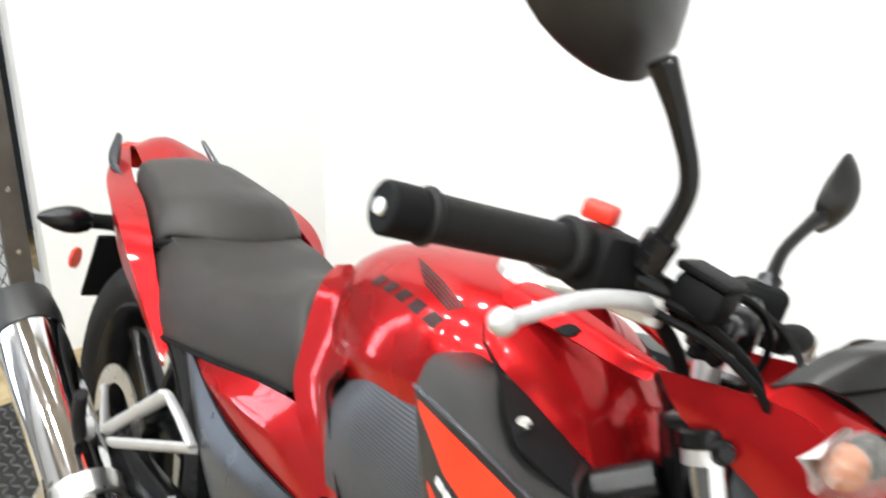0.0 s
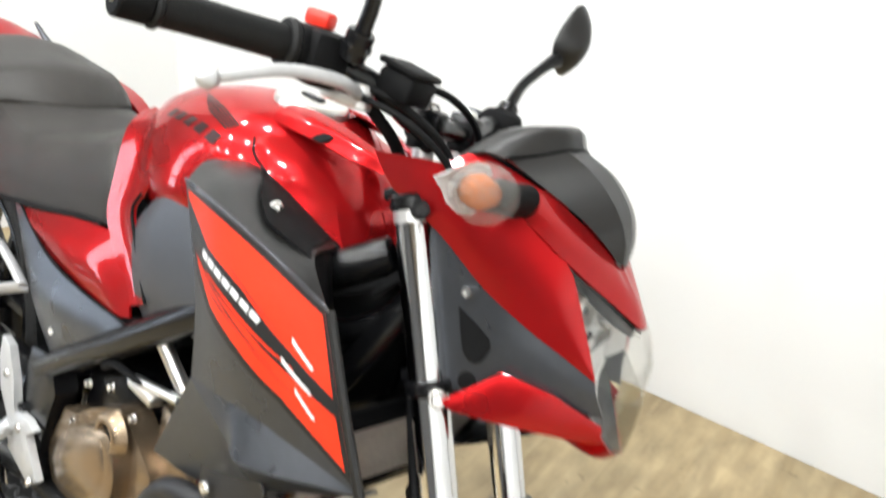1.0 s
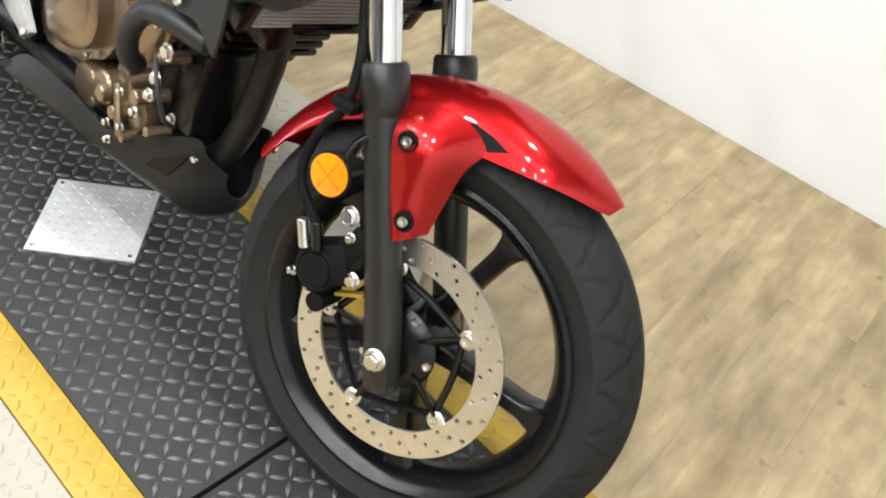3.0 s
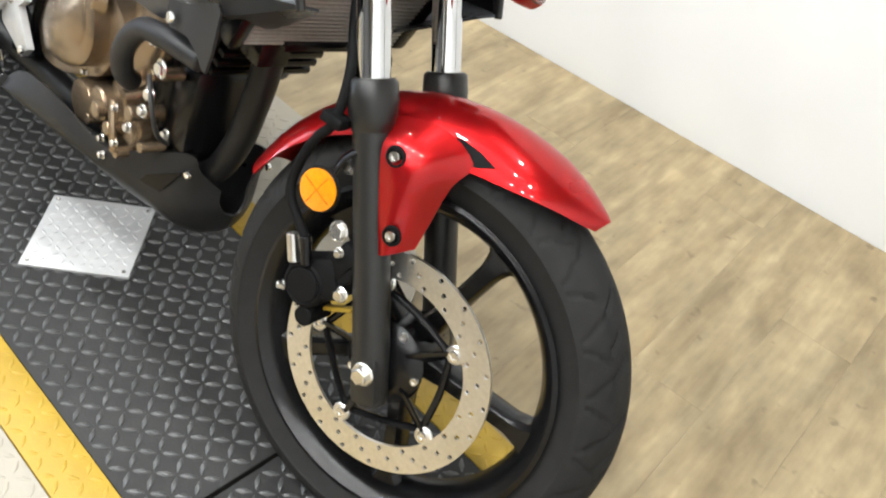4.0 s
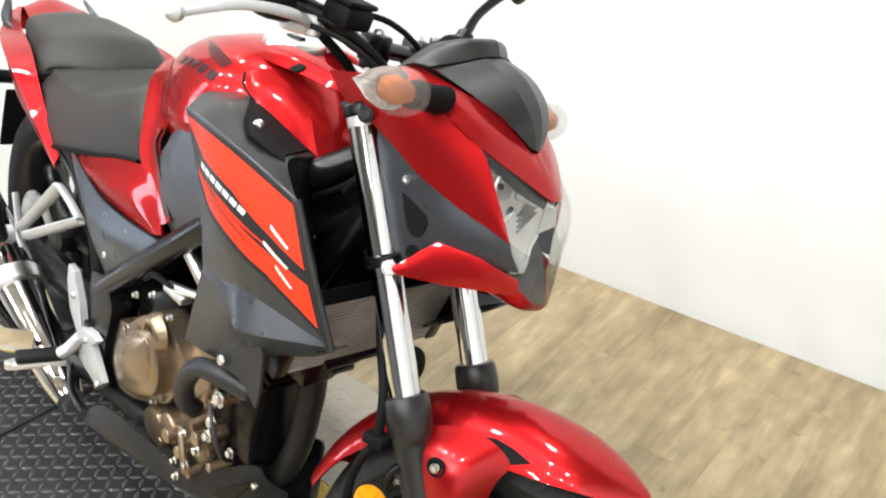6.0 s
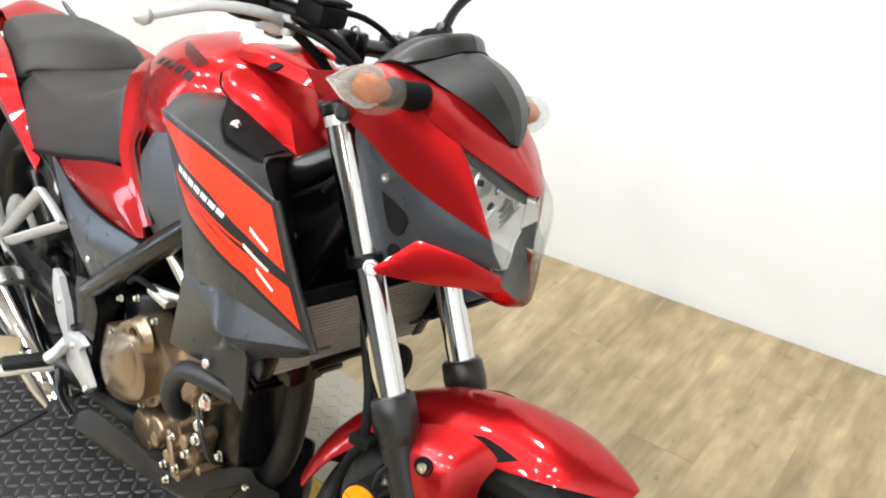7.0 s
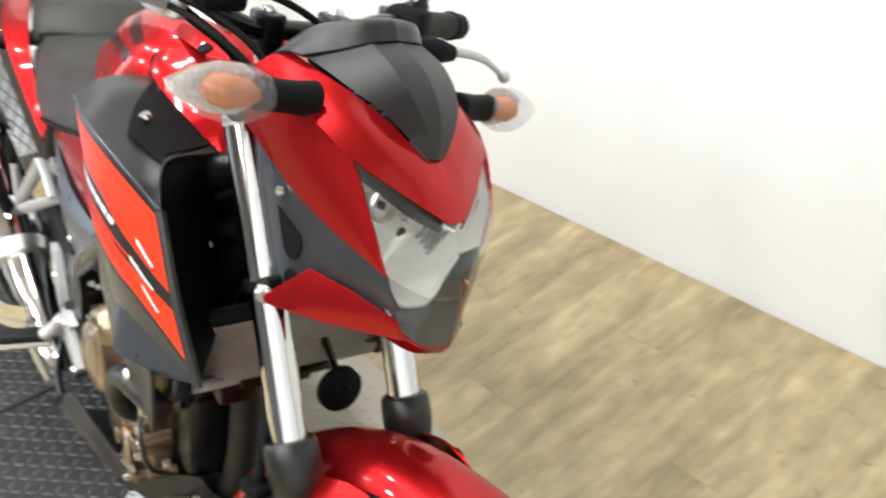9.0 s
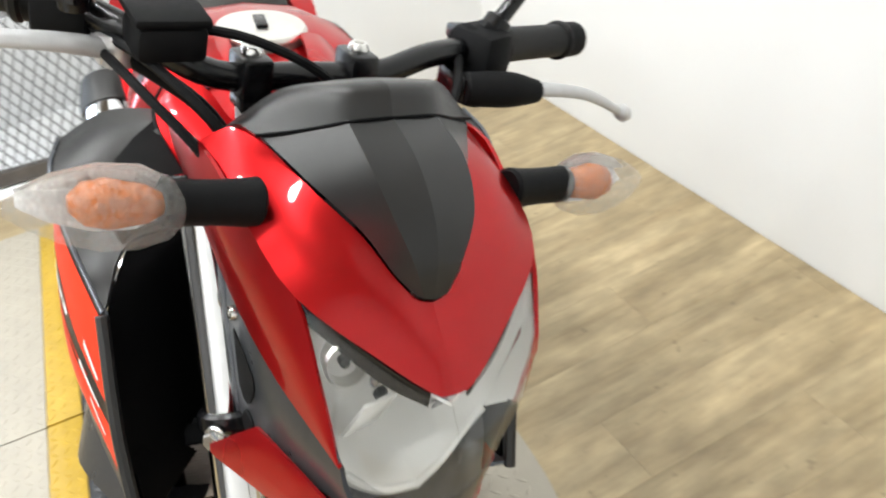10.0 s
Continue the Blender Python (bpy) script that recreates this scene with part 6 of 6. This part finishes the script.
part("clutch_cable", tube([(-0.70, -0.15, 0.53), (-0.66, -0.155, 0.555), (-0.60, -0.15, 0.56), (-0.53, -0.13, 0.575), (-0.48, -0.10, 0.62)], 0.005, 8), MATT, eng)
part("cable_bracket", join(block((-0.60, -0.145, 0.548), (0.06, 0.02, 0.012), 0.003), rod((-0.62, -0.15, 0.556), (-0.53, -0.14, 0.572), 0.0065)), STEEL, eng)
part("wiring", tube([(-0.78, -0.13, 0.50), (-0.74, -0.14, 0.58), (-0.66, -0.135, 0.615), (-0.58, -0.12, 0.62)], 0.006, 8), MATT, eng)

# ---- exhaust ----
ex = new("exhaust")
ex.parent = bike
tagged(ex, "black header pipe and polished silencer")
part("header_pipe", tube([(-0.43, -0.02, 0.60), (-0.395, -0.025, 0.56), (-0.384, -0.030, 0.48), (-0.388, -0.030, 0.43), (-0.404, -0.030, 0.345), (-0.45, -0.030, 0.262), (-0.53, -0.045, 0.215), (-0.70, -0.085, 0.205), (-0.90, -0.12, 0.210), (-1.0, -0.16, 0.225)], 0.0215, 18), PIPE, ex)
part("silencer", lathe([(0.026, -0.40), (0.034, -0.36), (0.048, -0.20), (0.054, -0.13), (0.060, -0.125), (0.060, 0.0), (0.060, 0.23), (0.056, 0.26)], (-1.30, -0.200, 0.335), (-0.90, -0.05, 0.40), 40), CHROME, ex, "polished steel silencer body")
part("end_cap", lathe([(0.062, 0.24), (0.063, 0.27), (0.058, 0.325), (0.040, 0.335), (0.028, 0.332), (0.028, 0.30)], (-1.30, -0.200, 0.335), (-0.90, -0.05, 0.40), 40), SATIN, ex, "black silencer end cap")
part("heat_shield", panel([[(-1.02, -0.215, 0.285), (-1.10, -0.262, 0.275), (-1.22, -0.262, 0.33)], [(-1.03, -0.22, 0.235), (-1.12, -0.27, 0.225), (-1.23, -0.27, 0.28)], [(-1.06, -0.21, 0.195), (-1.14, -0.25, 0.185), (-1.25, -0.25, 0.235)]], 0.003, 4, (-1.15, 0, 0.25)), CHROME, ex)
part("silencer_clamp", lathe([(0.062, -0.02), (0.0645, -0.018), (0.0645, 0.018), (0.062, 0.02)], (-1.20, -0.195, 0.29), (-0.90, -0.05, 0.40), 36), STEEL, ex)

# ---- pegs and brackets ----
PEG_PLATE = [(-0.972, 0.441), (-0.944, 0.437), (-0.917, 0.393), (-0.902, 0.347), (-0.858, 0.354), (-0.835, 0.348), (-0.857, 0.328), (-0.828, 0.297), (-0.807, 0.277), (-0.829, 0.253), (-0.857, 0.261), (-0.914, 0.273), (-0.929, 0.323), (-0.962, 0.354), (-0.977, 0.406)]
for s in (-1, 1):
    Y = lambda y: s * y
    hg = part("passenger_peg_bracket", join(tube([(-1.035, Y(0.165), 0.570), (-1.178, Y(0.190), 0.432)], [0.013, 0.011], 10, 5, 0.6), tube([(-0.936, Y(0.165), 0.541), (-1.146, Y(0.190), 0.430)], [0.011, 0.012], 10, 5, 0.6), tube([(-1.035, Y(0.165), 0.570), (-0.986, Y(0.165), 0.559), (-0.936, Y(0.165), 0.541)], 0.012, 10, 5, 0.6),
                                            rod((-1.266, Y(0.175), 0.385), (-1.266, Y(0.205), 0.385), 0.019), tube([(-1.178, Y(0.190), 0.432), (-1.206, Y(0.190), 0.499)], [0.012, 0.008], 10, 4, 0.6)), SILVER, bike, "cast alloy passenger footrest bracket")
    part("passenger_peg", tube([(-1.235, Y(0.205), 0.390), (-1.215, Y(0.220), 0.440), (-1.200, Y(0.226), 0.490)], 0.0145, 12, 5, 0.7), GRIP, hg)
    rb = part("rider_peg_bracket", join(plate([(x, Y(0.172), z) for x, z in PEG_PLATE], 0.012, 0.003, 3, 1, push=(0, s, 0)), tube([(-0.905, Y(0.172), 0.325), (-0.915, Y(0.188), 0.300), (-0.922, Y(0.205), 0.285)], 0.017, 12, 4, 0.7)), SILVER, bike, "cast alloy rider footrest bracket")
    for x, z in ((-0.935, 0.395), (-0.878, 0.330), (-0.822, 0.268)):
        part("bracket_bolt", button((x, Y(0.174), z), (0, s, 0), 0.0075, 0.005), BOLT, rb)
    part("rider_peg", block((-0.935, Y(0.236), 0.284), (0.034, 0.082, 0.016), 0.006, (0, 0, 14 * s)), GRIP, rb, "black rubber footrest pad")
    part("peg_plate", join(block((-0.935, Y(0.238), 0.270), (0.030, 0.094, 0.012), 0.004, (0, 0, 14 * s)), rod((-0.947, Y(0.284), 0.262), (-0.947, Y(0.284), 0.276), 0.009, seg=14)), ALLOY, rb)
part("brake_pedal", tube([(-0.955, -0.172, 0.235), (-0.90, -0.19, 0.215), (-0.84, -0.195, 0.21), (-0.80, -0.205, 0.225)], [0.008, 0.007, 0.007, 0.011], 10), BLACK, bike)
part("side_stand", tube([(-0.88, 0.13, 0.20), (-0.90, 0.20, 0.10), (-0.93, 0.275, -0.045)], [0.014, 0.012, 0.012], 10), BLACK, bike, "black side stand")

# ---- belly pan ----
for s in (-1, 1):
    Y = lambda y: s * y if s < 0 else y * 0.62
    part("belly_pan", panel([[(-0.815, Y(0.203), 0.219), (-0.765, Y(0.190), 0.262), (-0.66, Y(0.178), 0.272), (-0.555, Y(0.152), 0.254), (-0.49, Y(0.112), 0.283), (-0.435, Y(0.080), 0.310), (-0.425, Y(0.062), 0.282), (-0.412, Y(0.030), 0.255)],
                             [(-0.812, Y(0.204), 0.208), (-0.719, Y(0.192), 0.214), (-0.614, Y(0.172), 0.222), (-0.550, Y(0.141), 0.207), (-0.50, Y(0.116), 0.204), (-0.450, Y(0.096), 0.204), (-0.425, Y(0.068), 0.215), (-0.408, Y(0.030), 0.235)],
                             [(-0.79, Y(0.10), 0.17), (-0.70, Y(0.10), 0.165), (-0.60, Y(0.09), 0.165), (-0.53, Y(0.075), 0.158), (-0.48, Y(0.06), 0.158), (-0.44, Y(0.05), 0.162), (-0.42, Y(0.036), 0.185), (-0.405, Y(0.018), 0.215)],
                             [(-0.79, Y(0), 0.16), (-0.70, Y(0), 0.155), (-0.60, Y(0), 0.155), (-0.53, Y(0), 0.148), (-0.48, Y(0), 0.148), (-0.44, Y(0), 0.152), (-0.415, Y(0), 0.178), (-0.404, Y(0), 0.208)]], 0.004, 4, (-0.62, 0, 0.40)), MOULD, bike, "satin black belly pan")
    # black plates on the closed pan take the place of two shaded openings
    part("belly_vent", plate([(-0.515, Y(0.1245), 0.226), (-0.432, Y(0.0905), 0.282), (-0.459, Y(0.1045), 0.231)], 0.004, 0.0, 2, 1, push=(0, s, 0)), BLACK, bike)
    part("belly_slot", plate([(-0.772, Y(0.1935), 0.250), (-0.764, Y(0.1925), 0.247), (-0.768, Y(0.1945), 0.230), (-0.774, Y(0.1955), 0.232)], 0.003, 0.0, 2, 1, push=(0, s, 0)), BLACK, bike)
    part("belly_screw", button((-0.425, Y(0.0845), 0.282), (0.3, s, 0.2), 0.006, 0.006), BOLT, bike)

# ---- radiator ----
rad = new("radiator")
rad.parent = bike
rad.matrix_basis = pose(-0.31, 0, 0.620, 0, 22, 0)
tagged(rad, "finned aluminium radiator between the shrouds")
part("core", block((0, 0, 0), (0.022, 0.25, 0.138), 0.002), MATT, rad)
for k in range(19):
    part("fin", block((0.012, 0, -0.064 + k * 0.0071), (0.006, 0.246, 0.0034), 0.0006), FIN, rad)
for s in (-1, 1):
    part("side_tank", block((0, s * 0.135, 0), (0.034, 0.024, 0.146), 0.006), BLACK, rad)
part("top_rail", block((0.006, 0, 0.0715), (0.020, 0.250, 0.005), 0.0015), LINER, rad)
horn = part("horn", lathe([(0.0, 0.013), (0.009, 0.012), (0.011, 0.008), (0.024, 0.007), (0.0295, 0.004), (0.030, -0.005), (0.024, -0.010), (0.013, -0.024)], (-0.266, 0.046, 0.552), (1, 0.05, 0.15), 32), MATT, bike, "round black horn")
part("horn_bracket", tube([(-0.29, 0.055, 0.55), (-0.30, 0.04, 0.60), (-0.31, 0.02, 0.66)], 0.006, 8), BLACK, bike)
part("bracket_under_radiator", join(block((-0.34, 0.0, 0.552), (0.05, 0.13, 0.014), 0.004), block((-0.36, -0.06, 0.53), (0.05, 0.05, 0.04), 0.006)), BLACK, bike)

# ---- planks of the floor, last ----
floor_ob = bpy.data.objects["floor"]
PLANK_W, PLANK_L = 0.152, 0.92
pm = bpy.data.meshes.new("plank")
pb = block((0, 0, 0), (PLANK_W - 0.0002, PLANK_L - 0.0002, 0.006), 0.0003, seg=1)
pb.to_mesh(pm)
pb.free()
pm.materials.append(WOOD)
for i in range(-20, 17):
    x = -0.2 + i * PLANK_W
    off = (i * 0.37) % 1.0 * PLANK_L
    for j in range(-4, 3):
        y = j * PLANK_L + off
        if y - PLANK_L / 2 > WALL_Y or y + PLANK_L / 2 < -2.6 or x > 2.0 or x < -2.95:
            continue
        y0, y1 = max(y - PLANK_L / 2, -2.59), min(y + PLANK_L / 2, WALL_Y - 0.002)
        if y1 - y0 < 0.02:
            continue
        pk = new("plank", pm)
        pk.parent = floor_ob
        pk.matrix_basis = pose(x, (y0 + y1) / 2, FLOOR_Z - 0.003, 0, 0, 0) @ Matrix.Diagonal((1, (y1 - y0) / PLANK_L, 1, 1))
